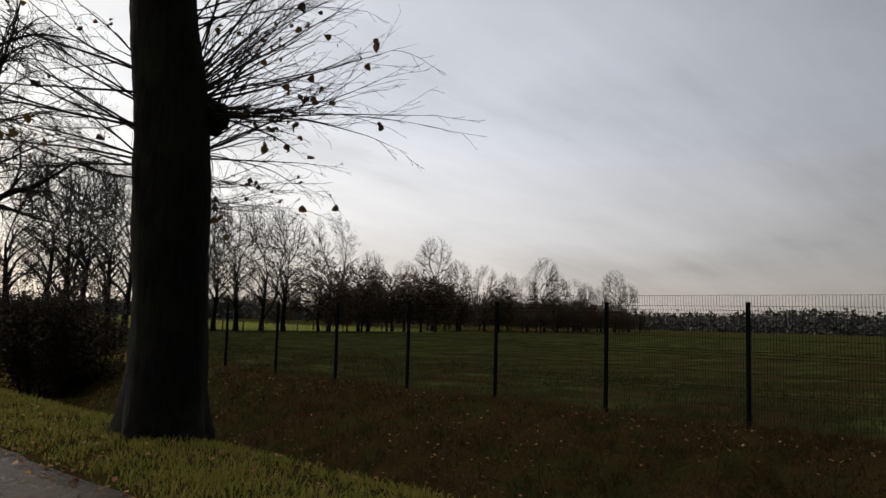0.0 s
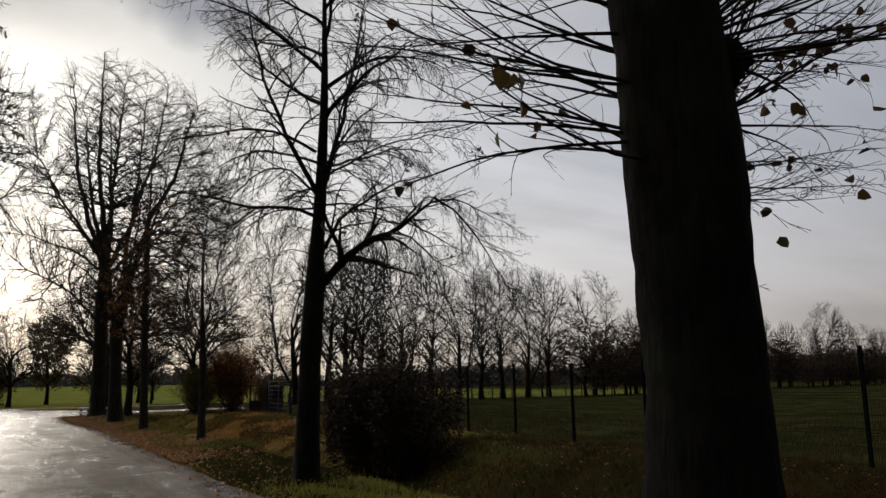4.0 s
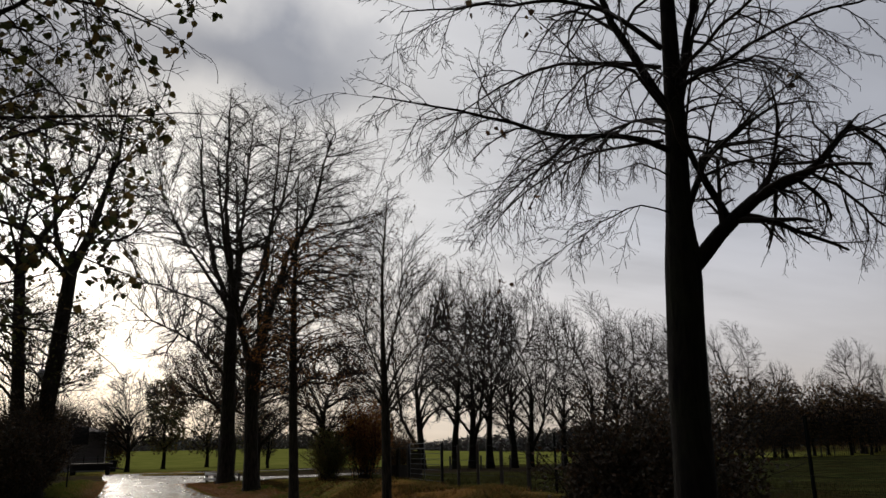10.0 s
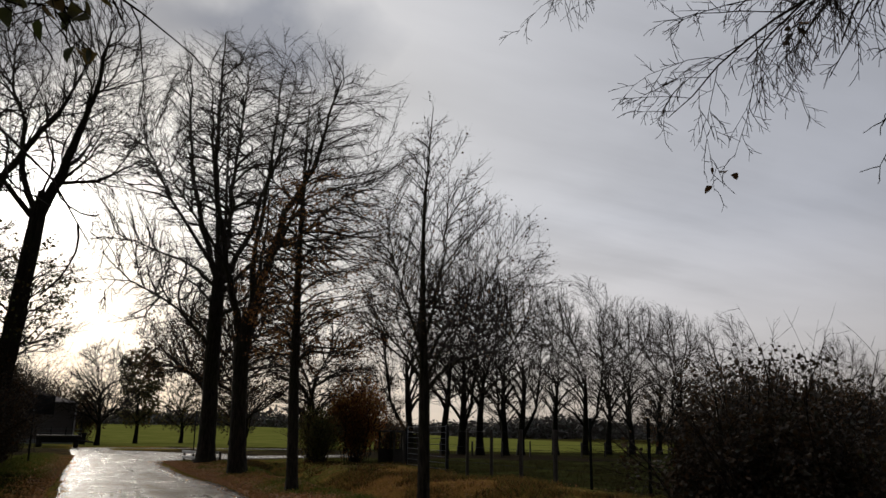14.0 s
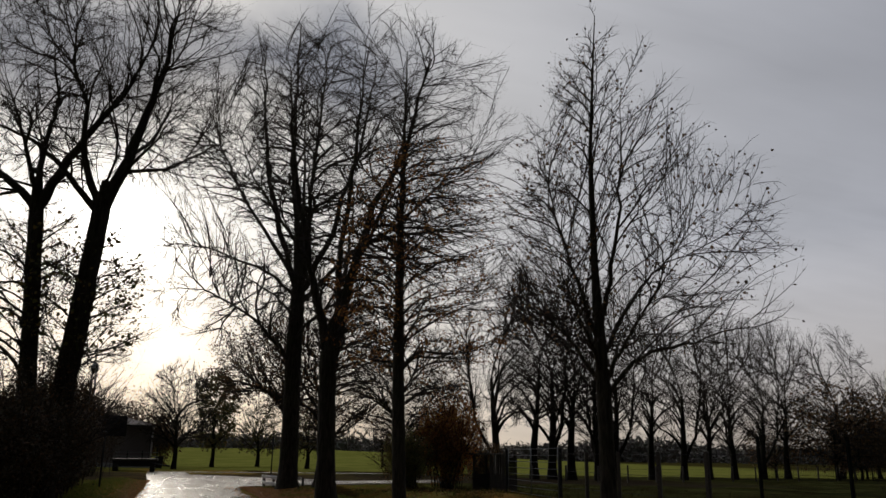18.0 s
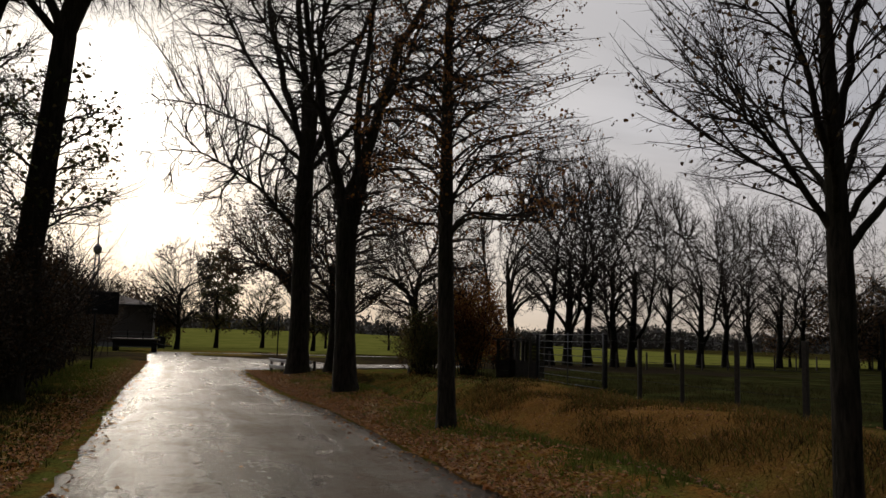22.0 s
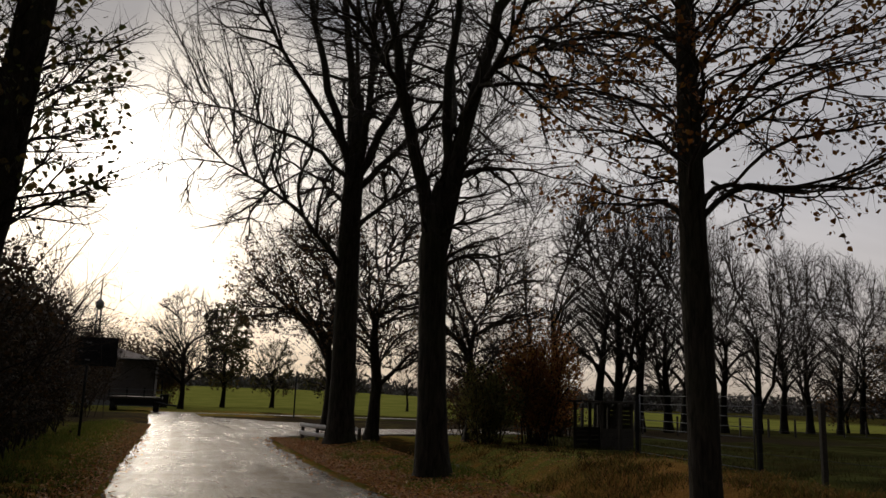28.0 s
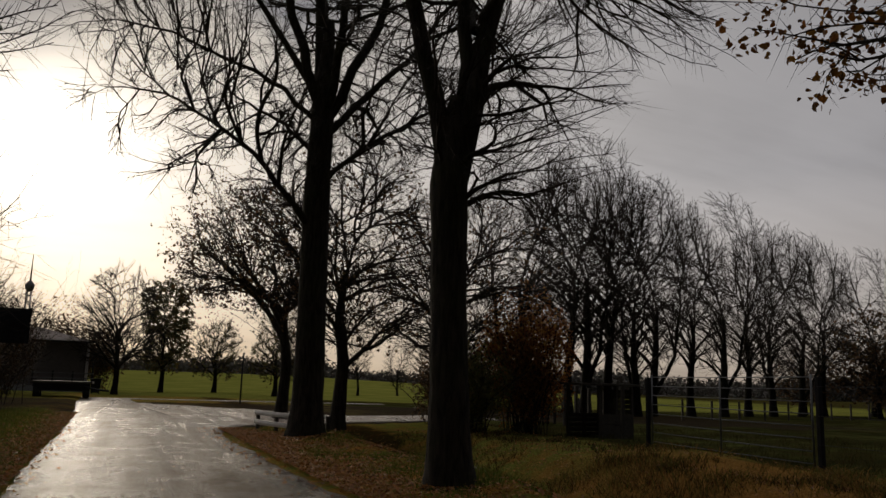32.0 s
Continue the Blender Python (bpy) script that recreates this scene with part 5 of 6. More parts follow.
for i, (x, y, sx, sz) in enumerate(((-3.5, 37.6, 1.2, 2.6), (-3.2, 40.0, 1.2, 3.2), (-3.3, 42.4, 1.2, 3.4), (-3.5, 44.8, 1.3, 3.5), (-3.6, 47.2, 1.3, 3.5), (-3.8, 49.6, 1.3, 3.3), (-4.0, 52.0, 1.3, 3.1),
                                   (-4.1, 54.6, 1.5, 3.4), (-4.4, 57.5, 1.6, 4.4), (-4.7, 61.5, 1.8, 5.0), (-5.3, 66.0, 2.1, 5.2), (-8.5, 72.0, 2.8, 5.2), (-7.6, 79.5, 2.6, 5.6), (-11.5, 82.0, 3.2, 6.6), (-5.2, 41.0, 1.6, 3.3), (-5.6, 45.5, 1.8, 3.8), (-4.7, 72.5, 1.7, 6.0), (-6.2, 90.0, 2.3, 6.4))):
    b = bush("hedge_bush", (x, y, 0.03), "dense dark hedge bush with brown leaves and bare shoots", (sx, 1.6, sz * (1.28 if i < 8 else 0.95)), 8500, 0.085, HEDGE_LEAF, 220 + i, 22, 0.8)
    tagged(b, group="hedge along the lane")
for x, y, sx, sz in ((-1.3, 114.0, 2.3, 7.4), (-4.6, 115.0, 2.8, 8.6), (-9.0, 114.0, 3.0, 8.2)):
    bush("garden_bush", (x, y, 0.1), "dark shrub behind the farm building", (sx, 2.2, sz), 4500, 0.24, LEAF_DRY, 250 + int(sz * 10), 24, 0.7)
# small dark trees under the far part of the row
tips = profile_tips(301, 150, ((1.2, 1.6), (2.4, 3.0), (4.6, 3.5), (6.6, 2.6), (8.2, 0.4)))
small = net_tree("thicket_tree", (78.0, 91.0, -0.3), "small rust-brown tree in the thicket under the row", [(0, 0, 0), (0.1, 0, 1.2), (-0.1, 0.1, 2.6), (0.1, 0, 4.6)], [0.16, 0.13, 0.10, 0.04], 301, tips, low=1.0, lean=1.6, every=0.6,
                 r_tip=0.024, power=0.40, wob=0.2, up=0.03, spray=(7, 0.9, 22, 66), spray_r=0.03, leaves=2100, leaf=0.25, leaf_mat_=LEAF_DRY, trunk_sides=6, limb_r=0.08, group="thicket under the row")
for i in range(52):
    x = 62 + i * 2.6 + rr.uniform(-1.0, 1.0)
    y = row_y(x) + rr.uniform(-5, 5)
    ob = copy_thing(small, pose(x, y, -0.3, 0, 0, rr.uniform(0, 360)))
    k = rr.uniform(0.75, 1.3) * (1.0 if x < 120 else 0.85)
    ob.scale = (k * 1.15, k * 1.15, k)


# ---- far woods on the horizon ----
def far_woods(name, label, spots, seed):
    rng = np.random.default_rng(seed)
    vs = []
    for x, y, h in spots:
        n = 420
        p = rng.normal(size=(n, 3))
        p = unit(p) * rng.random((n, 1)) ** 0.4 * (h * 1.6, h * 1.6, h * 0.5) + (x, y, h * 0.36 + float(ground_z(x, y)))
        e = rng.normal(size=(n, 2, 3)) * h * 0.085
        vs.append(np.stack([p, p + e[:, 0], p + e[:, 1]], 1).reshape(-1, 3))
    v = np.concatenate(vs)
    f = np.arange(len(v)).reshape(-1, 3)
    return tagged(new(name, mesh(name, v, f, FAR_WOOD)), label, "woods", kind="stuff")


rw = random.Random(9)
spots = []
for i in range(460):
    a = radians(-40 + 140 * i / 460 + rw.uniform(-0.3, 0.3))
    dist = rw.uniform(420, 640)
    spots.append((math.sin(a) * dist, math.cos(a) * dist, 6.8 + 6.0 * abs(math.sin(a * 9.0)) * rw.random() + (6.0 if a > 0.5 else 2.5) * rw.random()))
far_woods("far_woods", "dark band of bare woods along the horizon", spots, 5)

# ---- wire fence beside the ditch ----
FX, PITCH = 12.95, 2.68


def wire_panel():
    """Welded wire mat with pressed folds, 2.6 m wide."""
    groups = []
    prof = [(0.0, 0.03), (0.0, 0.45), (0.035, 0.50), (0.0, 0.55), (0.0, 1.05), (0.035, 1.10), (0.0, 1.15), (0.0, 1.75), (0.05, 1.81), (0.0, 1.88), (0.0, 2.06)]
    pr = np.array([(dx, 0, z) for dx, z in prof])
    ws = np.linspace(0.02, 2.66, 54)
    vert = np.stack([pr + (0, y, 0) for y in ws])
    groups.append((vert, np.full(vert.shape[:2], 0.0034), 3))
    hz = np.array([(0.006 + dx, z) for dx, z in prof if z > 0.1] + [(0.006, 0.25), (0.006, 0.8), (0.006, 1.35), (0.006, 1.55)])
    hor = np.stack([np.array([(dx, 0.0, z), (dx, 1.34, z), (dx, 2.68, z)]) for dx, z in hz])
    groups.append((hor, np.full(hor.shape[:2], 0.0032), 3))
    v, f = tubes(groups)
    return mesh("panel", v, f, FENCE)


post_me = box_me("post", [((0, 0, 0.90), (0.06, 0.06, 2.2)), ((0, 0, 2.005), (0.07, 0.07, 0.02))], FENCE, 0.004)
panel_me = wire_panel()
fence = thing("wire_fence", (FX, 4.38 - 6 * PITCH, 0), "dark green welded wire mesh fence on steel posts", "fence")
for i in range(18):
    y = i * PITCH
    p = part("post", post_me, fence)
    gz = float(ground_z(FX, fence.location.y + y))
    p.location = (0, y, gz)
    if i < 17:
        p = part("panel", panel_me, fence, "welded wire mat", "stuff")
        p.location = (-0.035, y, gz + 0.07)
def field_gate(at, turn, length, mat, label):
    g = thing("field_gate", at, label, "gate", turn=turn)
    for i in range(8):
        z = 0.16 + i * 0.245
        part("rail", pipe("rail", [(0, 0, z), (0, length / 2, z - 0.01), (0, length, z)], 0.011, mat), g)
    for y in (0.0, length / 2, length):
        part("upright", pipe("upright", [(0, y, 0.1), (0, y, 1.93)], 0.02, mat), g)


field_gate((13.07, 44.6, -0.03), -5.7, 6.0, STEEL, "galvanised tubular field gate with eight rails")
paddock = thing("paddock_fence", (13.0, 33.9, -0.03), "dark timber posts with thin wires before the gate", "fence")
for y in (2.0, 4.2, 6.4, 8.45):
    part("post", box_me("post", [((0, y, 0.72), (0.11, 0.11, 2.05), y * 9)], TIMBER, 0.014), paddock)
for z in (0.55, 1.1, 1.68):
    part("wire", pipe("wire", [(0, 0, z), (0, 5.0, z - 0.02), (0, 10.5, z)], 0.005, DARK, 4), paddock)
for x, y in ((13.05, 44.4), (13.70, 50.8)):
    gp = thing("gate_post", (x, y, 0.0), "dark square gate post", "post", "gate posts")
    part("post", box_me("post", [((0, 0, 0.75), (0.10, 0.10, 2.1))], DARK, 0.012), gp)
    part("cap", box_me("cap", [((0, 0, 1.82), (0.12, 0.12, 0.04))], DARK, 0.008), gp)
fence2 = thing("field_fence", (14.4, 53.0, -0.1), "timber posts with wires along the meadow", "fence")
for i in range(9):
    x, y = 0.75 * i, 2.1 * i
    bend = 1.85 - 0.04 * (i % 3)
    part("post", box_me("post", [((x, y, bend / 2 - 0.15), (0.11, 0.11, bend))], TIMBER, 0.012), fence2)
for z in (0.5, 0.95, 1.4, 1.7):
    part("wire", pipe("wire", [(0, 0, z), (3.0, 8.4, z - 0.02), (6.0, 16.8, z)], 0.005, DARK, 4), fence2)
fence3 = thing("meadow_fence", (18.0, 69.5, -0.25), "low timber post fence before the meadow row", "fence")
for i in range(22):
    x, y = i * 3.1, i * 3.1 * 0.285
    part("post", box_me("post", [((x, y, 0.5), (0.12, 0.12, 1.5 + 0.1 * (i % 4 == 1)), i * 13.0)], TIMBER, 0.012), fence3)
for z in (0.55, 1.0):
    part("wire", pipe("wire", [(0, 0, z), (32, 9.1, z - 0.03), (65, 18.5, z)], 0.008, DARK, 4), fence3)

# ---- junction furniture ----
rail = thing("guard_rail", (0, 0, 0), "low white two-beam rail beside the ditch", "guard rail")
curve = [(3.9, 56.0), (3.98, 55.3), (4.15, 54.5), (4.4, 53.8), (4.75, 53.2), (5.2, 53.0)]
for z, nm in ((0.53, "upper_beam"), (0.27, "lower_beam")):
    bm = bmesh.new()
    ring = []
    for i, (x, y) in enumerate(curve):
        a, b = Vector(curve[max(0, i - 1)]), Vector(curve[min(len(curve) - 1, i + 1)])
        d = (b - a).normalized()
        nrm = Vector((d.y, -d.x))
        ring.append([bm.verts.new((x + nrm.x * o, y + nrm.y * o, z + h)) for o, h in ((-0.03, -0.06), (0.03, -0.06), (0.045, 0), (0.03, 0.06), (-0.03, 0.06))])
    for r1_, r2_ in zip(ring, ring[1:]):
        for k in range(5):
            bm.faces.new((r1_[k], r1_[(k + 1) % 5], r2_[(k + 1) % 5], r2_[k]))
    bm.faces.new(ring[0][::-1]), bm.faces.new(ring[-1])
    me = bpy.data.meshes.new(nm)
    bm.to_mesh(me)
    bm.free()
    me.materials.append(WHITE)
    part(nm, me, rail)
for x, y in curve[::2] + curve[-1:]:
    part("post", box_me("post", [((x + 0.08, y, 0.16), (0.1, 0.1, 0.8))], TIMBER, 0.01), rail)

# blocks added to stand in for a low lit ridge at the ditch
slab = thing("ridge_slab", (5.42, 43.6, 0.0), "low concrete blocks in place of a pale lit ridge", "slab", turn=-9)
for i in range(3):
    part("block", box_me("block", [((0.04 * (i % 2), -0.9 + 0.9 * i, 0.02 * i), (0.17, 0.86, 0.24), 2.0 * i - 2)], CONCRETE, 0.03), slab)

house = thing("farm_building", (-2.2, 103.0, -0.2), "plain grey farm building with a low dark roof", "building")
for c, sz in (((-6.0, 0.12, 1.9), (12.0, 0.24, 4.8)), ((-0.12, 4.0, 1.9), (0.24, 7.52, 4.8)), ((-11.88, 4.0, 1.9), (0.24, 7.52, 4.8)), ((-6.0, 7.88, 1.9), (12.0, 0.24, 4.8))):
    part("wall", box_me("wall", [(c, sz)], RENDER_WALL, 0.01), house)
bm = bmesh.new()
pts = [(-12.25, -0.3, 4.30), (0.25, -0.3, 4.30), (0.25, 8.3, 4.30), (-12.25, 8.3, 4.30), (-8.0, 4.0, 5.5), (-4.0, 4.0, 5.5)]
vv = [bm.verts.new(p) for p in pts]
for f in ((0, 1, 5, 4), (1, 2, 5), (2, 3, 4, 5), (3, 0, 4), (3, 2, 1, 0)):
    bm.faces.new([vv[i] for i in f])
me = bpy.data.meshes.new("roof")
bm.to_mesh(me)
bm.free()
me.materials.append(ROOF)
part("roof", me, house)
part("fascia", box_me("fascia", [((-6.0, -0.33, 4.24), (12.5, 0.04, 0.16))], TIMBER, 0.006), house)
part("gutter", pipe("gutter", [(-12.25, -0.42, 4.24), (0.25, -0.42, 4.22)], 0.07, DARK), house)
part("downpipe", pipe("downpipe", [(-0.05, -0.36, 4.2), (-0.05, -0.1, 3.9), (-0.05, -0.1, 0.2)], 0.05, DARK), house)
part("plinth", box_me("plinth", [((-6.0, -0.02, 0.35), (12.04, 0.06, 0.7))], TOWER, 0.006), house)

trailer = thing("flatbed_trailer", (-2.85, 86.0, 0.0), "dark flatbed farm trailer with pale side rails", "trailer")
part("bed", box_me("bed", [((0, 1.8, 0.95), (2.5, 4.2, 0.14))], TIMBER, 0.015), trailer)
part("chassis", box_me("chassis", [((-0.45, 1.8, 0.80), (0.12, 4.0, 0.16)), ((0.45, 1.8, 0.80), (0.12, 4.0, 0.16)), ((0, -0.2, 0.78), (2.3, 0.1, 0.2))], DARK, 0.01), trailer)
part("underrun", box_me("underrun", [((0.1, -0.18, 0.62), (2.1, 0.06, 0.34))], DARK, 0.01), trailer)
part("drawbar", pipe("drawbar", [(0.9, -0.2, 0.72), (1.5, -0.5, 0.55), (1.95, -0.7, 0.5)], 0.06, DARK), trailer)
for x in (-1.2, -0.4, 0.4, 1.2):
    part("stake", box_me("stake", [((x, -0.26, 1.25 if x < 1 else 1.5), (0.07, 0.06, 0.75 if x < 1 else 1.25))], DARK, 0.008), trailer)
for z in (1.2, 1.5):
    part("side_rail", box_me("side_rail", [((0, -0.31, z), (2.5, 0.03, 0.055))], STEEL, 0.006), trailer)
for x in (-1.0, 1.0):
    for y in (0.2, 1.4):
        bm = bmesh.new()
        bmesh.ops.create_cone(bm, cap_ends=True, segments=24, radius1=0.42, radius2=0.42, depth=0.26, matrix=Matrix.Translation((x, y, 0.42)) @ Matrix.Rotation(radians(90), 4, "Y"))
        bmesh.ops.bevel(bm, geom=[e for e in bm.edges if e.calc_length() < 0.2], offset=0.05, segments=2, affect="EDGES")
        me = bpy.data.meshes.new("wheel")
        bm.to_mesh(me)
        bm.free()
        me.materials.append(RUBBER)
        wh = part("wheel", me, trailer)
        hub = bpy.data.meshes.new("rim")
        bm = bmesh.new()
        bmesh.ops.create_cone(bm, cap_ends=True, segments=16, radius1=0.2, radius2=0.2, depth=0.28, matrix=Matrix.Translation((x, y, 0.42)) @ Matrix.Rotation(radians(90), 4, "Y"))
        bm.to_mesh(hub)
        bm.free()
        hub.materials.append(STEEL)
        part("rim", hub, wh)

trailer.scale = (1.36, 1.0, 1.0)
sign = thing("road_sign", (-2.75, 54.0, 0.0), "dark back of a rectangular road sign on a thin post", "sign")
part("post", pipe("post", [(0, 0, -0.3), (0, 0, 2.98)], 0.038, DARK), sign)
part("board", box_me("board", [((0.22, -0.06, 2.55), (1.15, 0.03, 0.84))], DARK, 0.012), sign, "dark rectangular board")
for z in (2.3, 2.8):
    part("clamp", box_me("clamp", [((0, -0.03, z), (0.14, 0.10, 0.05))], STEEL, 0.008), sign)

bin_ = thing("wheeled_bin", (-1.25, 100.4, 0.0), "dark wheeled rubbish bin by the field", "bin")
bm = bmesh.new()
bmesh.ops.create_cone(bm, cap_ends=True, segments=4, radius1=0.42, radius2=0.55, depth=1.0, matrix=Matrix.Translation((0, 0, 0.58)) @ Matrix.Rotation(radians(45), 4, "Z"))
bmesh.ops.bevel(bm, geom=list(bm.edges), offset=0.05, segments=2, affect="EDGES")
me = bpy.data.meshes.new("body")
bm.to_mesh(me)
bm.free()
me.materials.append(DARK)
part("body", me, bin_)
part("lid", box_me("lid", [((0, 0, 1.13), (0.86, 0.88, 0.1))], DARK, 0.04), bin_)
for x in (-0.25, 0.25):
    part("wheel", pipe("wheel", [(x - 0.04, 0.36, 0.1), (x + 0.04, 0.36, 0.1)], 0.1, RUBBER, 14), bin_)

pole = thing("marker_pole", (7.4, 83.5, -0.05), "thin grey pole beside the road", "pole")
part("shaft", pipe("shaft", [(0, 0, 0), (0, 0, 1.6), (0.02, 0, 3.1)], 0.05, DARK), pole)
part("cap", pipe("cap", [(0.02, 0, 3.08), (0.02, 0, 3.16)], 0.065, DARK), pole)

hut = thing("field_shelter", (14.85, 54.0, -0.1), "small dark timber shelter with open sides", "shed", turn=14)
for x in (-0.72, 0.0, 0.72):
    for y in (0.0, 1.4):
        part("post", box_me("post", [((x, y, 0.80), (0.09, 0.09, 1.8))], TIMBER, 0.01), hut)
for y in (-0.03, 1.43):
    for i in range(5):
        part("board", box_me("board", [((0, y, 0.12 + 0.155 * i), (1.56, 0.025, 0.145))], TIMBER, 0.005), hut)
for i in range(10):
    part("board", box_me("board", [((0.765, 0.7, 0.12 + 0.155 * i), (0.025, 1.5, 0.145))], TIMBER, 0.005), hut)
part("roof", box_me("roof", [((0, 0.7, 1.74), (1.8, 1.85, 0.07))], TIMBER, 0.01), hut)

tower = thing("radio_tower", (-46.5, 508.0, 3.0), "distant radio tower with a round platform and mast", "tower")
for dx in (-2.2, 2.2):
    part("leg", pipe("leg", [(dx * 0.8, 0, 0), (dx * 0.4, 0, 43)], [0.6, 0.45], TOWER, 10), tower)
part("platform", pipe("platform", [(0, 0, 41.5), (0, 0, 43), (0, 0, 45.5), (0, 0, 47.5)], [0.8, 2.2, 2.3, 0.8], TOWER, 20), tower)
part("mast", pipe("mast", [(0, 0, 47), (0, 0, 62)], [0.5, 0.15], DARK, 8), tower)


# ---- grass and fallen leaves ----
def blades(name, label, spots, height, mat, seed, lean=0.4):
    rng = np.random.default_rng(seed)
    n = len(spots)
    z = ground_z(spots[:, 0], spots[:, 1])[:, None]
    foot = np.concatenate([spots, z - 0.02], 1)
    az = rng.uniform(0, 2 * math.pi, n)
    side = np.stack([np.cos(az), np.sin(az), 0 * az], 1) * 0.006 * rng.uniform(0.7, 1.6, (n, 1))
    h = height * rng.uniform(0.45, 1.25, (n, 1))
    b = rng.normal(size=(n, 3)) * (1, 1, 0) * lean
    mid = foot + (b * 0.35 + (0, 0, 0.6)) * h
    tip = foot + (b + (0, 0, 0.95)) * h
    v = np.stack([foot - side, foot + side, mid + side * 0.8, mid - side * 0.8, tip], 1).reshape(-1, 3)
    i = np.arange(n)[:, None] * 5
    f = np.concatenate([i + [0, 1, 2], i + [0, 2, 3], i + [3, 2, 4]])
    return tagged(new(name, mesh(name, v, f, mat)), label, "grass", kind="stuff")


rg = np.random.default_rng(77)


def patches(x, y):
    """Uneven growth: high where grass stands, low where leaves and bare soil show."""
    return np.sin(1.3 * x + 0.6 * y) + np.sin(0.9 * y - 1.7 * x + 2.0) + 0.8 * np.sin(2.6 * x + 1.9 * y + 0.5) + 0.6 * np.sin(4.3 * y - 2.2 * x)


def tufts(n, each, x0, x1, y0, y1, spread, bare=-9.0):
    c = np.stack([rg.uniform(x0, x1, n), y0 + (y1 - y0) * rg.random(n) ** 1.25], 1)
    c = c[patches(c[:, 0], c[:, 1]) + rg.normal(0, 0.4, n) > bare]
    n = len(c)
    return (c[:, None] + rg.normal(0, spread, (n, each, 2))).reshape(-1, 2)


# lit and shaded stretches of the verge are set by blade colour
blades("near_verge_grass", "short grass with sunlight in its tone at the foot of the big lime", tufts(1500, 11, 3.45, 5.5, 1, 16.5, 0.10), 0.11, LIT_GRASS, 6)
blades("shaded_verge_grass", "short lane grass with shade painted into its dull tone", tufts(1000, 11, 3.5, 5.7, 16, 25, 0.10), 0.11, DULL, 7)
blades("verge_grass", "short damp grass along the lane", tufts(3800, 11, 3.7, 5.9, 23, 57, 0.10, 0.0), 0.13, GRASS, 1)
blades("shaded_left_grass", "short left verge grass with hedge shade in its dull tone", tufts(2000, 12, -3.6, -1.25, 12, 44, 0.09), 0.13, DULL, 12)
blades("left_verge_grass", "short damp grass beside the lane", tufts(1400, 12, -3.6, -1.25, 42, 66, 0.09), 0.13, GRASS, 2)
blades("shaded_bank_grass", "near ditch bank grass with shade painted into its tone", tufts(3000, 12, 5.5, 12.8, 2, 23, 0.13), 0.16, SHADED_GRASS, 5, 0.8)
blades("ditch_grass", "long dead grass on the ditch banks", tufts(3000, 12, 8.4, 12.6, 26, 48, 0.20, 0.2), 0.20, REED, 3, 0.8)
blades("near_bank_grass", "rough olive grass on the near ditch bank", tufts(2200, 12, 5.3, 7.0, 22, 56, 0.12, -0.1), 0.17, GRASS, 8, 0.6)
blades("ditch_bottom_grass", "withered ditch bottom grass with shade painted into its tone", tufts(2600, 12, 6.4, 11.5, 22, 56, 0.16, -0.3), 0.18, SHADED_GRASS, 9, 0.8)
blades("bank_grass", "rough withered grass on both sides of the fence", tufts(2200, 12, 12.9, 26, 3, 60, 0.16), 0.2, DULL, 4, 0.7)


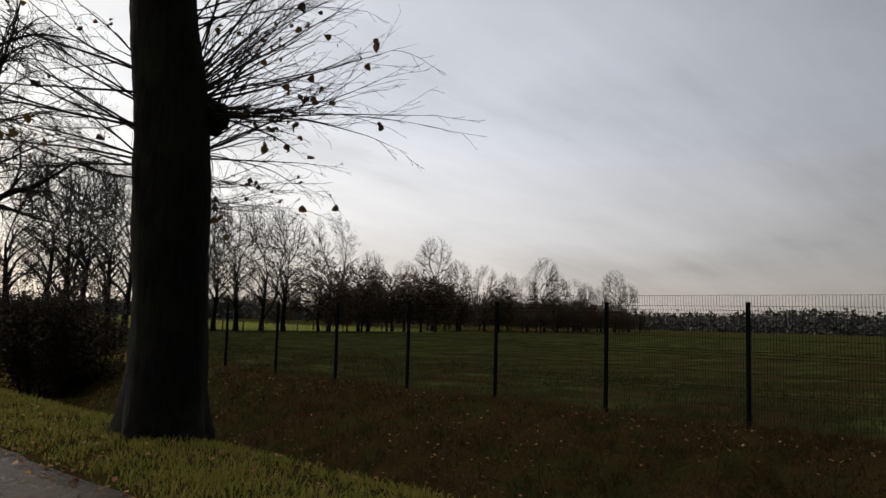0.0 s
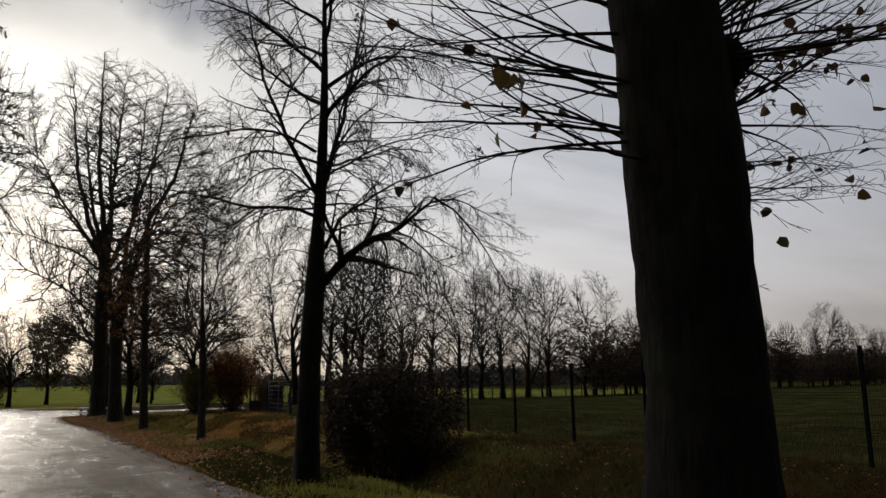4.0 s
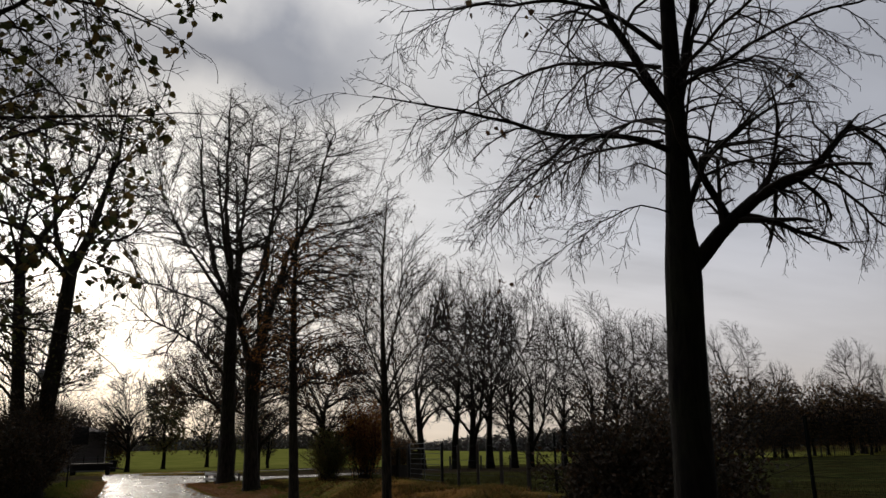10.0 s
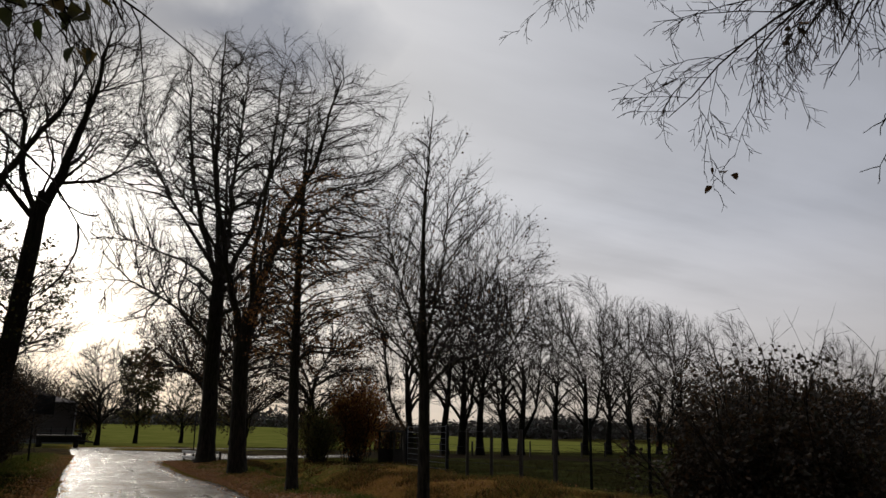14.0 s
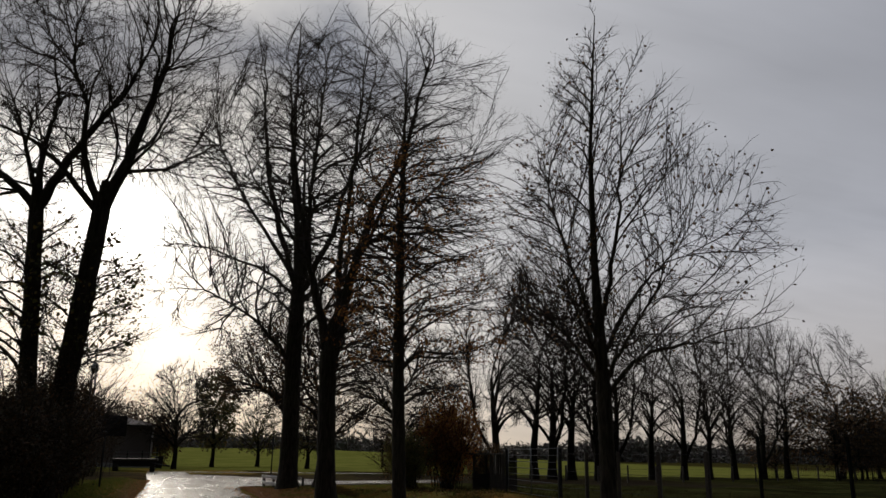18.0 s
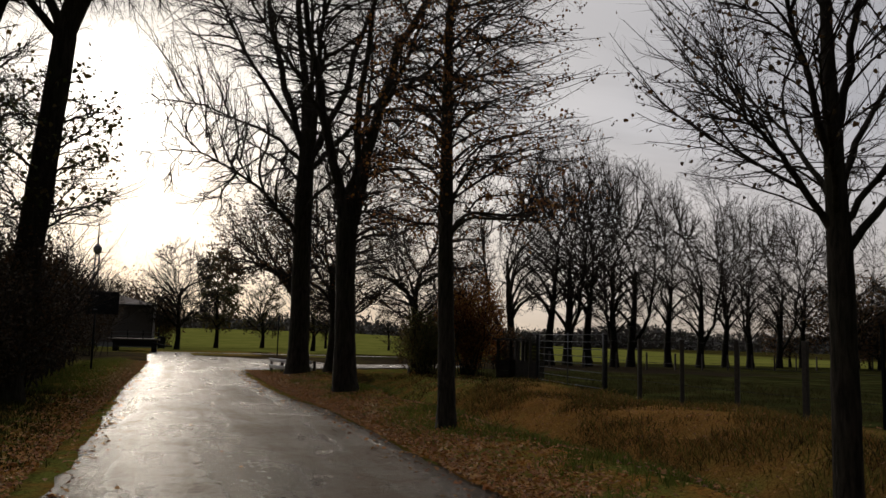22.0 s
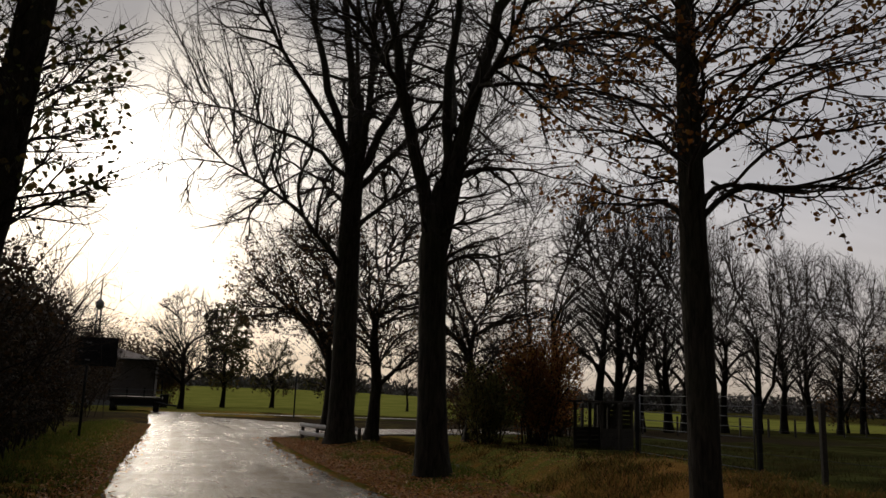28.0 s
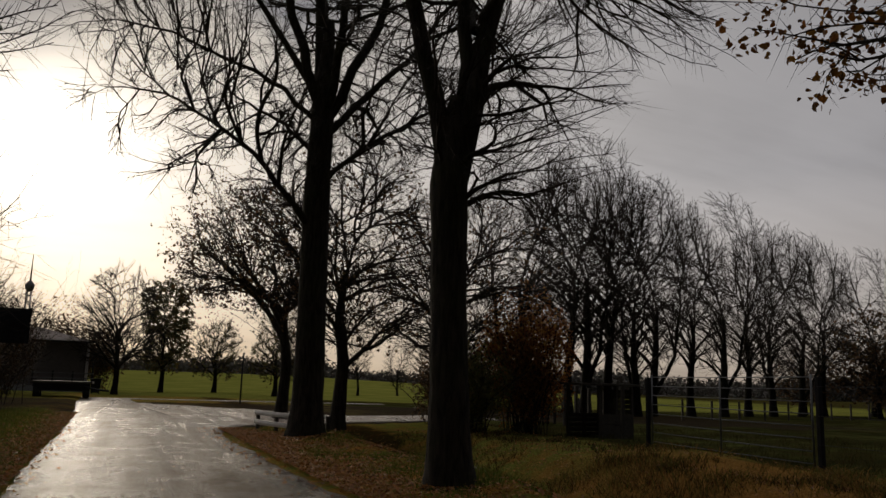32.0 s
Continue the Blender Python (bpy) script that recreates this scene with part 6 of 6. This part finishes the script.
def fallen(name, label, xy, size, seed, lift=0.015):
    rng = np.random.default_rng(seed)
    n = len(xy)
    at = np.concatenate([xy, (ground_z(xy[:, 0], xy[:, 1]) + lift)[:, None]], 1)
    az = rng.uniform(0, 2 * math.pi, n)
    d = np.stack([np.cos(az), np.sin(az), rng.normal(0, 0.25, n)], 1)
    sd = np.stack([-np.sin(az), np.cos(az), rng.normal(0, 0.3, n)], 1)
    L = size * rng.uniform(0.6, 1.3, (n, 1))
    v = np.stack([at - d * L * 0.5, at + sd * L * 0.4 + (0, 0, 0.02), at + d * L * 0.5 + (0, 0, 0.01), at - sd * L * 0.4 + (0, 0, 0.012)], 1).reshape(-1, 3)
    i = np.arange(n)[:, None] * 4
    f = np.concatenate([i + [0, 1, 2], i + [0, 2, 3]])
    return tagged(new(name, mesh(name, v, f, LITTER)), label, "leaves", kind="stuff")


a = np.stack([3.3 + np.abs(rg.normal(0, 1.2, 24000)), 2 + 55 * rg.random(24000) ** 0.6], 1)
keep = np.sin(a[:, 0] * 2.1 + a[:, 1] * 0.7) + np.sin(a[:, 1] * 1.3) + rg.normal(0, 0.9, len(a)) > -0.4
a = a[keep & ((a[:, 1] > 21) | (rg.random(len(a)) < 0.25))]
b = np.concatenate([np.stack([rg.uniform(5.5, 12.5, 4500), rg.uniform(2, 56, 4500)], 1), np.stack([rg.uniform(3.5, 10.5, 12000), rg.uniform(22, 57, 12000)], 1)])
edge = np.stack([2.95 + np.abs(rg.normal(0, 0.55, 15000)), rg.uniform(21, 57, 15000)], 1)
edge[:, 0] += 0.35 * step(45, 37, edge[:, 1])
b = b[patches(b[:, 0], b[:, 1]) + rg.normal(0, 0.7, len(b)) < 0.5]
a = np.concatenate([a[patches(a[:, 0], a[:, 1]) + rg.normal(0, 0.8, len(a)) < 0.7], edge])
fallen("verge_leaves", "brown fallen leaves on the grass verge", np.concatenate([a, b]), 0.058, 1, 0.055)
a = np.stack([-1.12 - np.abs(rg.normal(0, 0.45, 9000)), rg.uniform(18, 66, 9000)], 1)
fallen("left_verge_leaves", "brown fallen leaves beside the lane", a, 0.06, 2, 0.06)
a = np.stack([rg.uniform(-1.0, 3.2, 260), rg.uniform(3, 57, 260)], 1)
y1, y2 = rg.uniform(3, 57, 900), rg.uniform(3, 57, 1100)
edge_l, edge_r = -1.1 + 0.25 * step(46, 34, y1), 3.3 - 0.55 * step(37, 45, y2)
a = np.concatenate([a, np.stack([edge_l + rg.normal(0.05, 0.13, 900), y1], 1), np.stack([edge_r + rg.normal(-0.12, 0.2, 1100), y2], 1)])
fallen("road_leaves", "wet fallen leaves on the asphalt", a, 0.065, 3, 0.045)
